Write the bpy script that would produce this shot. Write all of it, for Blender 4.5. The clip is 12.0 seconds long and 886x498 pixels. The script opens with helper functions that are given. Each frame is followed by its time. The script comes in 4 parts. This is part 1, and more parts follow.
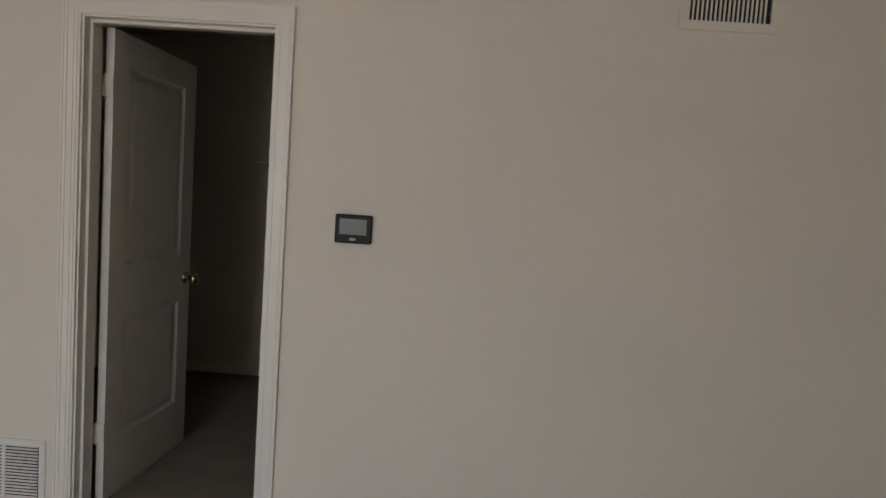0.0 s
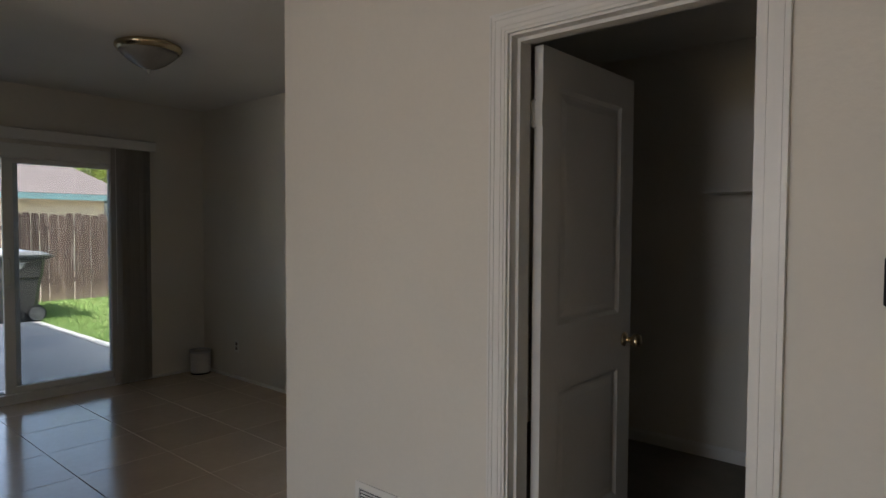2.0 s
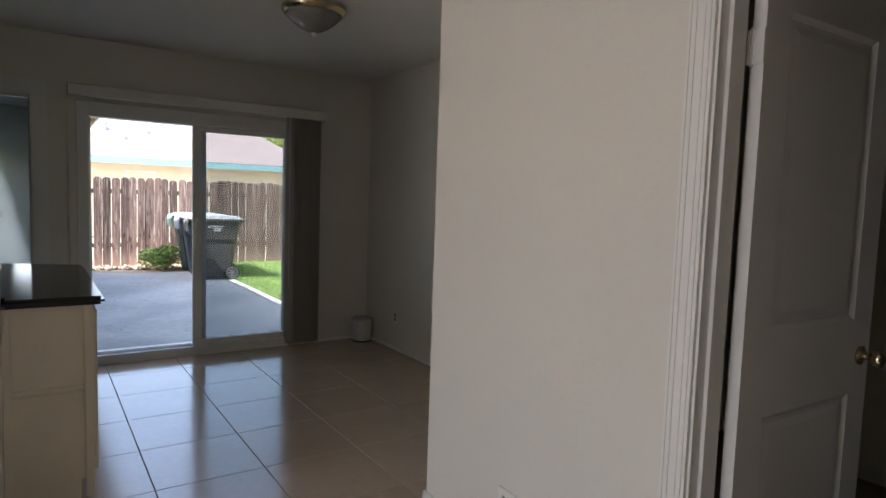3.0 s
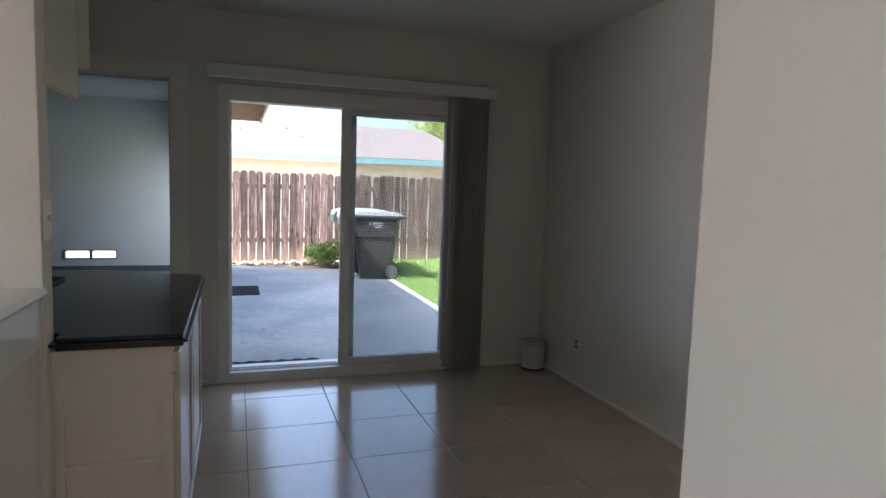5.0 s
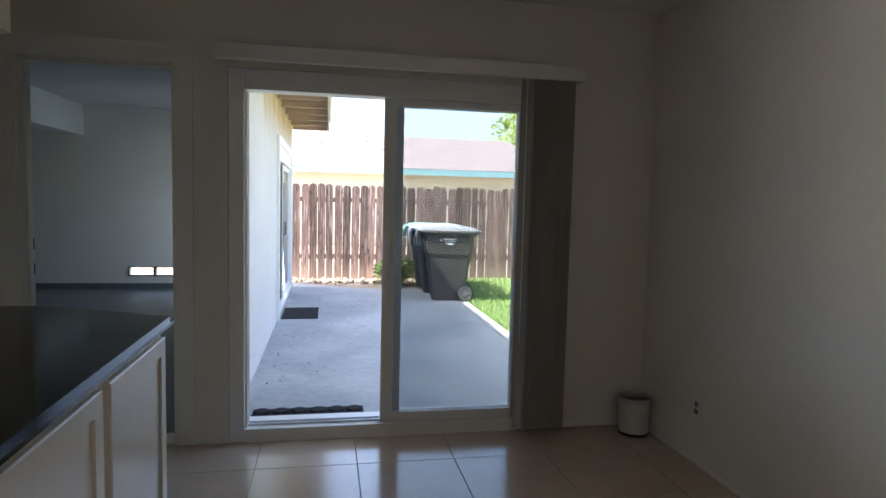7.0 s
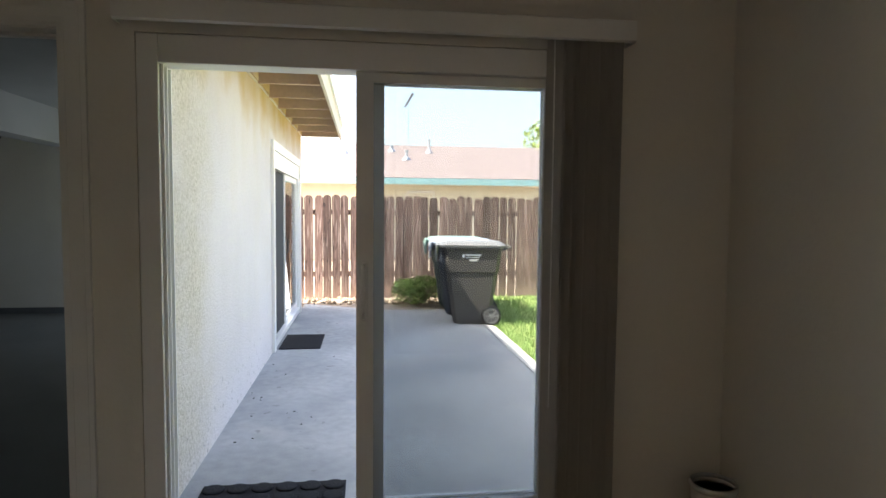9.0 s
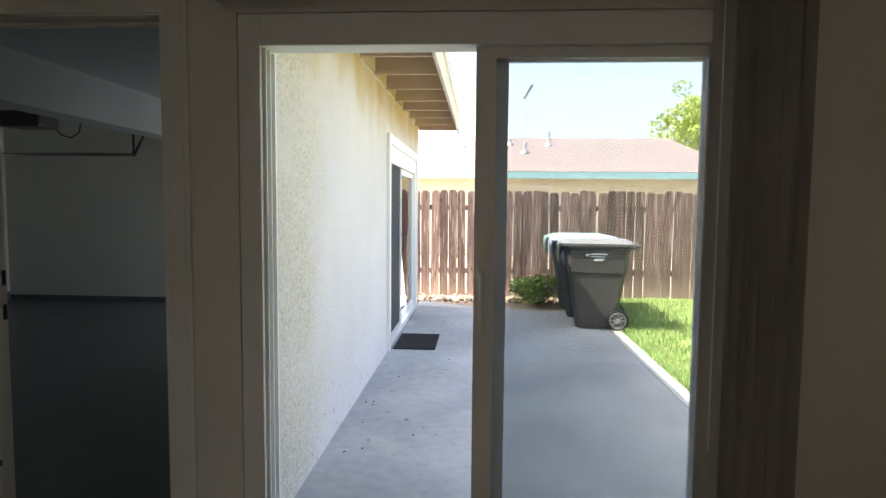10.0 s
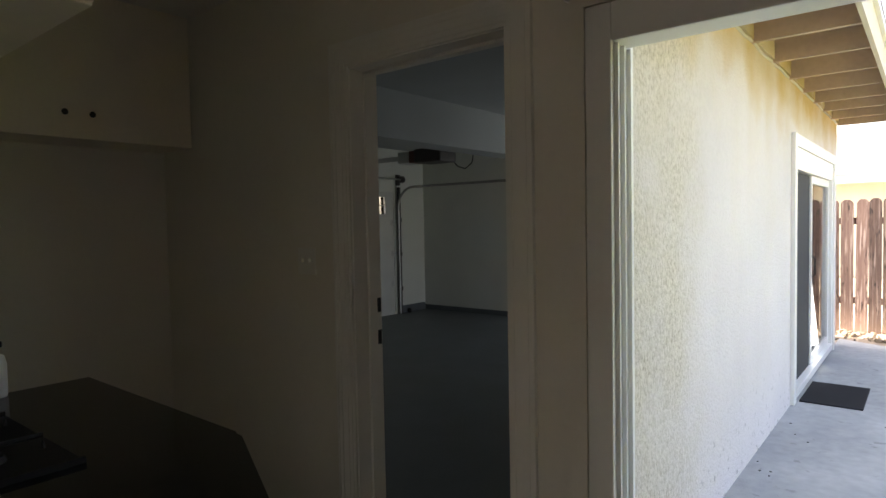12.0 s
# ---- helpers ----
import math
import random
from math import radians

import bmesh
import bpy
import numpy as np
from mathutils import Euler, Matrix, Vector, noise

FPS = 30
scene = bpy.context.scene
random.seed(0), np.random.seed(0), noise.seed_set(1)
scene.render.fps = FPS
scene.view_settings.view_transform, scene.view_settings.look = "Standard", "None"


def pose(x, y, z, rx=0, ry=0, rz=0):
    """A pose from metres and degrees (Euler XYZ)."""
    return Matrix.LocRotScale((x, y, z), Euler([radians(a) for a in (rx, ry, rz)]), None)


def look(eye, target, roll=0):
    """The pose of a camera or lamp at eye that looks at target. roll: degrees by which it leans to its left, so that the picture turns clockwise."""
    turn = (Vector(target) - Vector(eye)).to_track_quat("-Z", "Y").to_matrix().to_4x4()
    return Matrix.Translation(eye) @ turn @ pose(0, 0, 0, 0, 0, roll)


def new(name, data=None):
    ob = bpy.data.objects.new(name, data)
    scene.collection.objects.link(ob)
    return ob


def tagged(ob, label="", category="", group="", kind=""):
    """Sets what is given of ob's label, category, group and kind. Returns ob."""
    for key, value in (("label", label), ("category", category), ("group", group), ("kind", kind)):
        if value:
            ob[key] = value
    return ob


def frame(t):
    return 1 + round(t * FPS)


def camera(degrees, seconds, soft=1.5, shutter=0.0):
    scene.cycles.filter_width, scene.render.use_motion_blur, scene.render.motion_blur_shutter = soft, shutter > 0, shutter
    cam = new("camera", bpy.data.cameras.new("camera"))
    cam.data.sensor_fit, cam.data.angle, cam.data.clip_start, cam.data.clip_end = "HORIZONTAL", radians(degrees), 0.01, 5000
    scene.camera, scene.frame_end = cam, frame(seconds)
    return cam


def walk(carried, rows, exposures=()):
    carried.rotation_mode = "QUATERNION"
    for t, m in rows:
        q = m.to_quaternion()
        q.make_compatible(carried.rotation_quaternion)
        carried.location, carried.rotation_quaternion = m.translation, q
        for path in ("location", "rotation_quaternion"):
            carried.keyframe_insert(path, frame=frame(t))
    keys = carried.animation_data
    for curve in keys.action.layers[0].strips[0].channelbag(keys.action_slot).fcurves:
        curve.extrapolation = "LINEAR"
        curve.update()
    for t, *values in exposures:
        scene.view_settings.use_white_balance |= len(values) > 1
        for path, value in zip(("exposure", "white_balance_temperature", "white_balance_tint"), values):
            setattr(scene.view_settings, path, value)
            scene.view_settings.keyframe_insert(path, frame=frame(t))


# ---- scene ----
cam = camera(72.2, 12.0)
PATH = [
    (0, (0.224, -0.096, 1.408), (0.16, 1.897, 1.259), 3.9),
    (0.5, (0.146, 0.136, 1.391), (-0.185, 2.101, 1.223), 3.2),
    (1, (0.105, 0.327, 1.383), (-0.631, 2.181, 1.244), 1.8),
    (1.5, (0.025, 0.451, 1.384), (-1.051, 2.132, 1.26), 1.3),
    (2, (-0.152, 0.566, 1.405), (-1.444, 2.09, 1.331), 0.3),
    (2.5, (-0.28, 0.714, 1.413), (-1.78, 2.031, 1.292), 1.3),
    (3, (-0.392, 0.851, 1.379), (-2.046, 1.964, 1.219), 1.9),
    (3.5, (-0.659, 0.965, 1.385), (-2.387, 1.959, 1.221), 2.6),
    (5.5, (-1.617, 1.373, 1.37), (-3.536, 1.904, 1.183), 0.4),
    (6, (-1.827, 1.529, 1.348), (-3.773, 1.96, 1.189), -0.4),
    (6.5, (-2.087, 1.598, 1.339), (-4.05, 1.954, 1.196), 1.2),
    (7, (-2.335, 1.64, 1.355), (-4.294, 2.012, 1.2), 1.4),
    (9, (-3.267, 1.978, 1.364), (-5.246, 2.235, 1.242), 0.5),
    (9.5, (-3.435, 2.023, 1.367), (-5.427, 2.118, 1.223), 0.6),
    (10, (-3.639, 1.968, 1.379), (-5.63, 1.845, 1.235), 0.5),
    (10.5, (-3.763, 1.976, 1.39), (-5.718, 1.574, 1.273), 0.3),
    (11, (-3.899, 2.027, 1.399), (-5.743, 1.266, 1.248), 1.3),
    (11.5, (-3.989, 1.982, 1.396), (-5.726, 0.997, 1.287), -0.5),
    (12, (-4.083, 1.907, 1.419), (-5.641, 0.657, 1.333), -1.1),
]
EXPOSURES = [(0, 1.72, 6450, 10), (1, 1.6, 6450, 10), (1.5, 1.5, 6450, 10), (2, 1.44, 6400, 10), (2.5, 1.77, 6200, 11), (3.5, 1.97, 6150, 12), (5.5, 2.15, 5900, 12), (7, 2.2, 6100, 12), (9, 2.2, 6950, 12), (10.5, 2.22, 7000, 11), (12, 2.25, 7250, 13)]
walk(cam, [(t, look(eye, target, roll)) for t, eye, target, roll in PATH], EXPOSURES)

# ---- light ----
SUN = Vector((0.17, -0.68, 1.0)).normalized()
world = bpy.data.worlds.new("sky")
scene.world = world
world.use_nodes = True
wn = world.node_tree.nodes
sky = wn.new("ShaderNodeTexSky")
sky.sky_type = 'NISHITA'
sky.sun_disc = False
sky.sun_elevation = math.asin(SUN.z)
sky.sun_rotation = math.atan2(SUN.x, SUN.y)
sky.dust_density = 3.5
haze = wn.new("ShaderNodeHueSaturation")
haze.inputs["Saturation"].default_value = 0.86
world.node_tree.links.new(sky.outputs[0], haze.inputs["Color"])
world.node_tree.links.new(haze.outputs[0], wn["Background"].inputs[0])
wn["Background"].inputs[1].default_value = 0.18

sun = new("sun", bpy.data.lights.new("sun", 'SUN'))
sun.data.energy = 4.6
sun.data.angle = radians(0.55)
sun.data.color = (1.0, 0.95, 0.87)
sun.matrix_basis = look(SUN * 40, (0, 0, 0))


def area_lamp(name, m, sx, sy, watts, colour):
    ob = new(name, bpy.data.lights.new(name, 'AREA'))
    ob.data.shape = 'RECTANGLE'
    ob.data.size, ob.data.size_y = sx, sy
    ob.data.energy, ob.data.color = watts, colour
    ob.matrix_basis = m
    return ob


# daylight in the living-room window behind the walk
low = area_lamp("window_daylight_sky", look((-1.5, -3.12, 1.80), (-0.2, 2.27, -0.3)), 1.5, 0.6, 5.2, (0.68, 0.89, 1.27))
high = area_lamp("window_daylight_ground", look((-1.5, -3.12, 1.12), (-0.2, 2.27, 2.7)), 1.5, 0.6, 2.5, (1.18, 0.93, 0.50))
low.data.spread = high.data.spread = radians(130)

# daylight through the glass of the side door into the garage
area_lamp("garage_daylight", look((-11.2, 0.86, 0.95), (-10.0, -3.0, 0.1)), 1.0, 1.7, 4.3, (0.86, 0.95, 1.0))

# ---- materials ----
def mat(name, colour, rough=0.6, metal=0.0, vary=0.08, scale=3.0, fine=60.0, bump=0.0, bump_scale=200.0, stretch=(1, 1, 1), spec=0.5, island=0.0):
    """Principled surface whose colour drifts at two scales, with a fine relief."""
    m = bpy.data.materials.new(name)
    m.use_nodes = True
    n, l = m.node_tree.nodes, m.node_tree.links
    b = n["Principled BSDF"]
    b.inputs["Roughness"].default_value = rough
    b.inputs["Metallic"].default_value = metal
    b.inputs["Specular IOR Level"].default_value = spec
    tc = n.new("ShaderNodeTexCoord")
    mp = n.new("ShaderNodeMapping")
    mp.inputs["Scale"].default_value = stretch
    l.new(tc.outputs["Object"], mp.inputs[0])
    place = mp.outputs[0]
    if island:
        sh = n.new("ShaderNodeVectorMath")
        sh.operation = 'MULTIPLY_ADD'
        sh.inputs[1].default_value = (17.0, 11.0, 23.0)
        l.new(n.new("ShaderNodeObjectInfo").outputs["Random"], sh.inputs[0])
        l.new(mp.outputs[0], sh.inputs[2])
        place = sh.outputs[0]
    fac = None
    for sc, w in ((scale, 0.65), (fine, 0.35)):
        t = n.new("ShaderNodeTexNoise")
        t.inputs["Scale"].default_value = sc
        t.inputs["Detail"].default_value = 4
        l.new(place, t.inputs[0])
        k = n.new("ShaderNodeMath")
        k.operation = 'MULTIPLY_ADD'
        k.inputs[1].default_value = w
        l.new(t.outputs["Fac"], k.inputs[0])
        if fac is None:
            k.inputs[2].default_value = 0
        else:
            l.new(fac, k.inputs[2])
        fac = k.outputs[0]
    if island:
        for src in (n.new("ShaderNodeObjectInfo").outputs["Random"], n.new("ShaderNodeNewGeometry").outputs["Random Per Island"]):
            k = n.new("ShaderNodeMath")
            k.operation = 'MULTIPLY_ADD'
            k.inputs[1].default_value = island
            l.new(src, k.inputs[0])
            l.new(fac, k.inputs[2])
            fac = k.outputs[0]
    r = n.new("ShaderNodeValToRGB")
    lo, hi = 0.3, 0.7 + 2 * island
    r.color_ramp.elements[0].position, r.color_ramp.elements[1].position = lo, min(hi, 1.0)
    c = Vector(colour)
    r.color_ramp.elements[0].color = (*(c * (1 - vary)), 1)
    r.color_ramp.elements[1].color = (*[min(1, v * (1 + vary)) for v in c], 1)
    l.new(fac, r.inputs[0])
    l.new(r.outputs[0], b.inputs["Base Color"])
    if bump:
        t = n.new("ShaderNodeTexNoise")
        t.inputs["Scale"].default_value = bump_scale
        t.inputs["Detail"].default_value = 3
        l.new(place, t.inputs[0])
        bp = n.new("ShaderNodeBump")
        bp.inputs["Strength"].default_value = bump
        bp.inputs["Distance"].default_value = 0.01
        l.new(t.outputs["Fac"], bp.inputs["Height"])
        l.new(bp.outputs[0], b.inputs["Normal"])
    return m


def glass(name, tint=(1, 1, 1)):
    m = bpy.data.materials.new(name)
    m.use_nodes = True
    n, l = m.node_tree.nodes, m.node_tree.links
    n.remove(n["Principled BSDF"])
    clear = n.new("ShaderNodeBsdfTransparent")
    clear.inputs[0].default_value = (*[c ** 0.5 for c in tint], 1)
    gloss = n.new("ShaderNodeBsdfGlossy")
    gloss.inputs["Roughness"].default_value = 0.0
    fr = n.new("ShaderNodeFresnel")
    fr.inputs[0].default_value = 1.4
    mx = n.new("ShaderNodeMixShader")
    l.new(fr.outputs[0], mx.inputs[0])
    l.new(clear.outputs[0], mx.inputs[1])
    l.new(gloss.outputs[0], mx.inputs[2])
    l.new(mx.outputs[0], n["Material Output"].inputs[0])
    return m


M_WALL = mat("wall_paint", (0.74, 0.70, 0.62), 0.75, vary=0.03, scale=1.5, fine=40, bump=0.12, bump_scale=55)
M_CEIL = mat("ceiling_paint", (0.74, 0.72, 0.67), 0.85, vary=0.03, scale=2, bump=0.25, bump_scale=90)
M_TRIM = mat("trim_paint", (0.78, 0.76, 0.71), 0.4, vary=0.03, scale=5)
M_VINYL = mat("white_vinyl", (0.80, 0.79, 0.76), 0.35, vary=0.03, scale=4)
M_DOOR = mat("door_paint", (0.72, 0.70, 0.66), 0.45, vary=0.04, scale=4)
M_TILE = mat("floor_tile", (0.56, 0.44, 0.33), 0.18, spec=1.0, vary=0.14, scale=2.5, fine=25, bump=0.05, bump_scale=30, island=0.25)
M_TILE.node_tree.nodes["Principled BSDF"].inputs["Coat Weight"].default_value = 0.6
M_TILE.node_tree.nodes["Principled BSDF"].inputs["Coat Roughness"].default_value = 0.14
M_GROUT = mat("grout", (0.22, 0.185, 0.15), 0.9, vary=0.15, scale=8)
M_CARPET = mat("closet_floor", (0.22, 0.19, 0.15), 0.9, vary=0.15, scale=6, bump=0.5, bump_scale=300)
M_CONC = mat("concrete", (0.39, 0.395, 0.39), 0.9, vary=0.28, scale=0.9, fine=14, bump=0.15, bump_scale=80)
M_CURB = mat("slab_edge_concrete", (0.55, 0.53, 0.49), 0.9, vary=0.1, scale=4, bump=0.2)
M_STUCCO = mat("stucco", (0.645, 0.607, 0.603), 0.95, vary=0.08, scale=1.2, fine=30, bump=0.7, bump_scale=60)
def stain_stucco(m):
    """Yellow run-off under the eave and at the house corner, dark splashes along the foot."""
    n, l = m.node_tree.nodes, m.node_tree.links
    b = n["Principled BSDF"]
    base = b.inputs["Base Color"].links[0].from_socket
    tc = n.new("ShaderNodeTexCoord")
    sep = n.new("ShaderNodeSeparateXYZ")
    l.new(tc.outputs["Object"], sep.inputs[0])
    ns = n.new("ShaderNodeTexNoise")
    ns.inputs["Scale"].default_value = 2.2
    ns.inputs["Detail"].default_value = 6
    l.new(tc.outputs["Object"], ns.inputs[0])
    spot = n.new("ShaderNodeTexNoise")
    spot.inputs["Scale"].default_value = 24
    spot.inputs["Detail"].default_value = 5
    l.new(tc.outputs["Object"], spot.inputs[0])

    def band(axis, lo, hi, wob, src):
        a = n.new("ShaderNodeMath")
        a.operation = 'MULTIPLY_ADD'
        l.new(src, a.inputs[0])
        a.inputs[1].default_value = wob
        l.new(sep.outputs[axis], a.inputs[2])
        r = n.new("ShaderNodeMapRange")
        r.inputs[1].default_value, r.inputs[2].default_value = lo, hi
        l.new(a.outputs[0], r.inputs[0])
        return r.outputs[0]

    def mix(old, fac, colour, amount):
        k = n.new("ShaderNodeMath")
        k.operation = 'MULTIPLY'
        k.inputs[1].default_value = amount
        l.new(fac, k.inputs[0])
        x = n.new("ShaderNodeMix")
        x.data_type = 'RGBA'
        l.new(k.outputs[0], x.inputs[0])
        l.new(old, x.inputs[6])
        x.inputs[7].default_value = (*colour, 1)
        return x.outputs[2]

    def ramp(src, lo, hi):
        r = n.new("ShaderNodeMapRange")
        r.inputs[1].default_value, r.inputs[2].default_value = lo, hi
        l.new(src, r.inputs[0])
        return r.outputs[0]

    def times(p, q):
        k = n.new("ShaderNodeMath")
        k.operation = 'MULTIPLY'
        l.new(p, k.inputs[0])
        l.new(q, k.inputs[1])
        return k.outputs[0]

    flake = n.new("ShaderNodeTexNoise")
    flake.inputs["Scale"].default_value = 62
    flake.inputs["Detail"].default_value = 7
    flake.inputs["Roughness"].default_value = 0.7
    mp = n.new("ShaderNodeMapping")
    mp.inputs["Scale"].default_value = (1.0, 1.0, 0.8)
    l.new(tc.outputs["Object"], mp.inputs[0])
    l.new(mp.outputs[0], flake.inputs[0])
    run = n.new("ShaderNodeTexNoise")
    run.inputs["Scale"].default_value = 3.0
    run.inputs["Detail"].default_value = 5
    mr = n.new("ShaderNodeMapping")
    mr.inputs["Scale"].default_value = (0.75, 1.0, 0.32)
    l.new(tc.outputs["Object"], mr.inputs[0])
    l.new(mr.outputs[0], run.inputs[0])
    c = mix(base, times(ramp(run.outputs["Fac"], 0.48, 0.66), band("Z", -0.2, 2.2, 0.4, ns.outputs["Fac"])), (0.60, 0.53, 0.42), 0.28)
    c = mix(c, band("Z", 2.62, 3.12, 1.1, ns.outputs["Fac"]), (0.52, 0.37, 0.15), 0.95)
    corner = times(band("X", -6.95, -6.40, 0.55, run.outputs["Fac"]), ramp(ns.outputs["Fac"], 0.25, 0.6))
    c = mix(c, corner, (0.62, 0.56, 0.44), 0.6)
    c = mix(c, times(corner, ramp(flake.outputs["Fac"], 0.46, 0.64)), (0.34, 0.30, 0.21), 0.75)
    c = mix(c, times(corner, ramp(flake.outputs["Fac"], 0.44, 0.30)), (0.74, 0.70, 0.60), 0.6)
    th = n.new("ShaderNodeMapRange")
    th.inputs[1].default_value, th.inputs[2].default_value = 0.62, 0.70
    l.new(spot.outputs["Fac"], th.inputs[0])
    ft = n.new("ShaderNodeMath")
    ft.operation = 'MULTIPLY'
    l.new(band("Z", 0.75, 0.0, 0.5, ns.outputs["Fac"]), ft.inputs[0])
    l.new(th.outputs[0], ft.inputs[1])
    c = mix(c, ft.outputs[0], (0.12, 0.11, 0.10), 0.8)
    l.new(c, b.inputs["Base Color"])


def stain_concrete(m):
    """Broad damp blotches and small dark spots."""
    n, l = m.node_tree.nodes, m.node_tree.links
    b = n["Principled BSDF"]
    c = b.inputs["Base Color"].links[0].from_socket
    tc = n.new("ShaderNodeTexCoord")
    for scale, lo, hi, colour, amount, detail in ((0.55, 0.50, 0.72, (0.22, 0.235, 0.25), 0.85, 6), (2.3, 0.58, 0.74, (0.55, 0.53, 0.49), 0.5, 8), (9.0, 0.66, 0.74, (0.17, 0.165, 0.16), 0.55, 4)):
        t = n.new("ShaderNodeTexNoise")
        t.inputs["Scale"].default_value = scale
        t.inputs["Detail"].default_value = detail
        l.new(tc.outputs["Object"], t.inputs[0])
        r = n.new("ShaderNodeMapRange")
        r.inputs[1].default_value, r.inputs[2].default_value = lo, hi
        r.inputs[4].default_value = amount
        l.new(t.outputs["Fac"], r.inputs[0])
        x = n.new("ShaderNodeMix")
        x.data_type = 'RGBA'
        l.new(r.outputs[0], x.inputs[0])
        l.new(c, x.inputs[6])
        x.inputs[7].default_value = (*colour, 1)
        c = x.outputs[2]
    l.new(c, b.inputs["Base Color"])


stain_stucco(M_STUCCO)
stain_concrete(M_CONC)
M_GARFLOOR = mat("garage_floor_paint", (0.11, 0.125, 0.14), 0.5, vary=0.15, scale=2)
M_GARCEIL = mat("garage_ceiling_board", (0.36, 0.385, 0.39), 0.9, vary=0.08, scale=1.5)
M_GARWALL = mat("garage_wall_paint", (0.66, 0.67, 0.64), 0.8, vary=0.05, scale=2)
M_BLACK = mat("black_plastic", (0.009, 0.009, 0.010), 0.55, spec=0.35, vary=0.1)
M_GRANITE = mat("black_countertop", (0.010, 0.011, 0.010), 0.11, vary=0.4, scale=30, fine=220)
M_CAB = mat("cabinet_paint", (0.77, 0.70, 0.58), 0.3, vary=0.05, scale=5)
M_GRASS = mat("grass_blades", (0.22, 0.33, 0.10), 0.8, vary=0.35, scale=2, fine=30, island=0.3)
M_LAWN = mat("lawn_soil", (0.22, 0.26, 0.08), 0.95, vary=0.35, scale=3, fine=40, bump=0.6, bump_scale=60)
M_DIRT = mat("dry_dirt", (0.34, 0.27, 0.20), 0.95, vary=0.25, scale=6, bump=0.6, bump_scale=50)
M_FENCE = mat("weathered_fence_wood", (0.105, 0.066, 0.055), 0.9, vary=0.6, scale=2.2, fine=26, stretch=(7, 7, 0.35), bump=0.6, bump_scale=40, island=0.5)


def weather_fence_and_light_foot(m):
    """Pale bleached streaks along the grain, knots, and a foot painted lighter for ground bounce."""
    n, l = m.node_tree.nodes, m.node_tree.links
    b = n["Principled BSDF"]
    c = b.inputs["Base Color"].links[0].from_socket
    tc = n.new("ShaderNodeTexCoord")
    shift = n.new("ShaderNodeVectorMath")
    shift.operation = 'MULTIPLY_ADD'
    shift.inputs[1].default_value = (31.0, 19.0, 7.0)
    l.new(n.new("ShaderNodeObjectInfo").outputs["Random"], shift.inputs[0])
    l.new(tc.outputs["Object"], shift.inputs[2])
    for stretch, scale, lo, hi, colour, amount in (((1, 9, 0.45), 3.0, 0.46, 0.70, (0.30, 0.20, 0.165), 0.75), ((1, 22, 1.1), 2.2, 0.53, 0.66, (0.50, 0.39, 0.34), 0.7), ((1, 7, 1.6), 4.0, 0.58, 0.68, (0.03, 0.021, 0.019), 0.85)):
        mp = n.new("ShaderNodeMapping")
        mp.inputs["Scale"].default_value = stretch
        l.new(shift.outputs[0], mp.inputs[0])
        t = n.new("ShaderNodeTexNoise")
        t.inputs["Scale"].default_value = scale
        t.inputs["Detail"].default_value = 5
        l.new(mp.outputs[0], t.inputs[0])
        r = n.new("ShaderNodeMapRange")
        r.inputs[1].default_value, r.inputs[2].default_value = lo, hi
        r.inputs[4].default_value = amount
        l.new(t.outputs["Fac"], r.inputs[0])
        x = n.new("ShaderNodeMix")
        x.data_type = 'RGBA'
        l.new(r.outputs[0], x.inputs[0])
        l.new(c, x.inputs[6])
        x.inputs[7].default_value = (*colour, 1)
        c = x.outputs[2]
    # bounce light painted on the foot, and each board a tone of its own
    sep = n.new("ShaderNodeSeparateXYZ")
    l.new(tc.outputs["Object"], sep.inputs[0])
    ft = n.new("ShaderNodeMapRange")
    ft.inputs[1].default_value, ft.inputs[2].default_value = 0.42, 0.0
    ft.inputs[4].default_value = 0.7
    l.new(sep.outputs["Z"], ft.inputs[0])
    x = n.new("ShaderNodeMix")
    x.data_type = 'RGBA'
    l.new(ft.outputs[0], x.inputs[0])
    l.new(c, x.inputs[6])
    x.inputs[7].default_value = (0.48, 0.34, 0.27, 1)
    tone = n.new("ShaderNodeMapRange")
    tone.inputs[3].default_value, tone.inputs[4].default_value = 0.55, 1.25
    l.new(n.new("ShaderNodeObjectInfo").outputs["Random"], tone.inputs[0])
    hs = n.new("ShaderNodeHueSaturation")
    l.new(tone.outputs[0], hs.inputs["Value"])
    l.new(x.outputs[2], hs.inputs["Color"])
    c = hs.outputs[0]
    l.new(c, b.inputs["Base Color"])


weather_fence_and_light_foot(M_FENCE)
M_METAL = mat("brushed_nickel", (0.62, 0.60, 0.56), 0.28, metal=1, vary=0.05)
M_BRASS = mat("antique_brass", (0.52, 0.43, 0.28), 0.25, metal=1, vary=0.08)
M_STEEL = mat("galvanised_steel", (0.55, 0.56, 0.57), 0.4, metal=1, vary=0.12)
M_GLASS = glass("clear_glass")
M_TINT = glass("door_glass", (0.69, 0.72, 0.73))


# ---- mesh helpers ----
def bx(bm, x0, x1, y0, y1, z0, z1, bevel=0.0):
    vs = [bm.verts.new((x, y, z)) for x in (x0, x1) for y in (y0, y1) for z in (z0, z1)]
    fs = [bm.faces.new([vs[i] for i in f]) for f in ((0, 1, 3, 2), (4, 6, 7, 5), (0, 4, 5, 1), (2, 3, 7, 6), (0, 2, 6, 4), (1, 5, 7, 3))]
    if bevel:
        es = list({e for f in fs for e in f.edges})
        bmesh.ops.bevel(bm, geom=es, offset=bevel, segments=2, affect='EDGES', profile=0.5)
    return vs


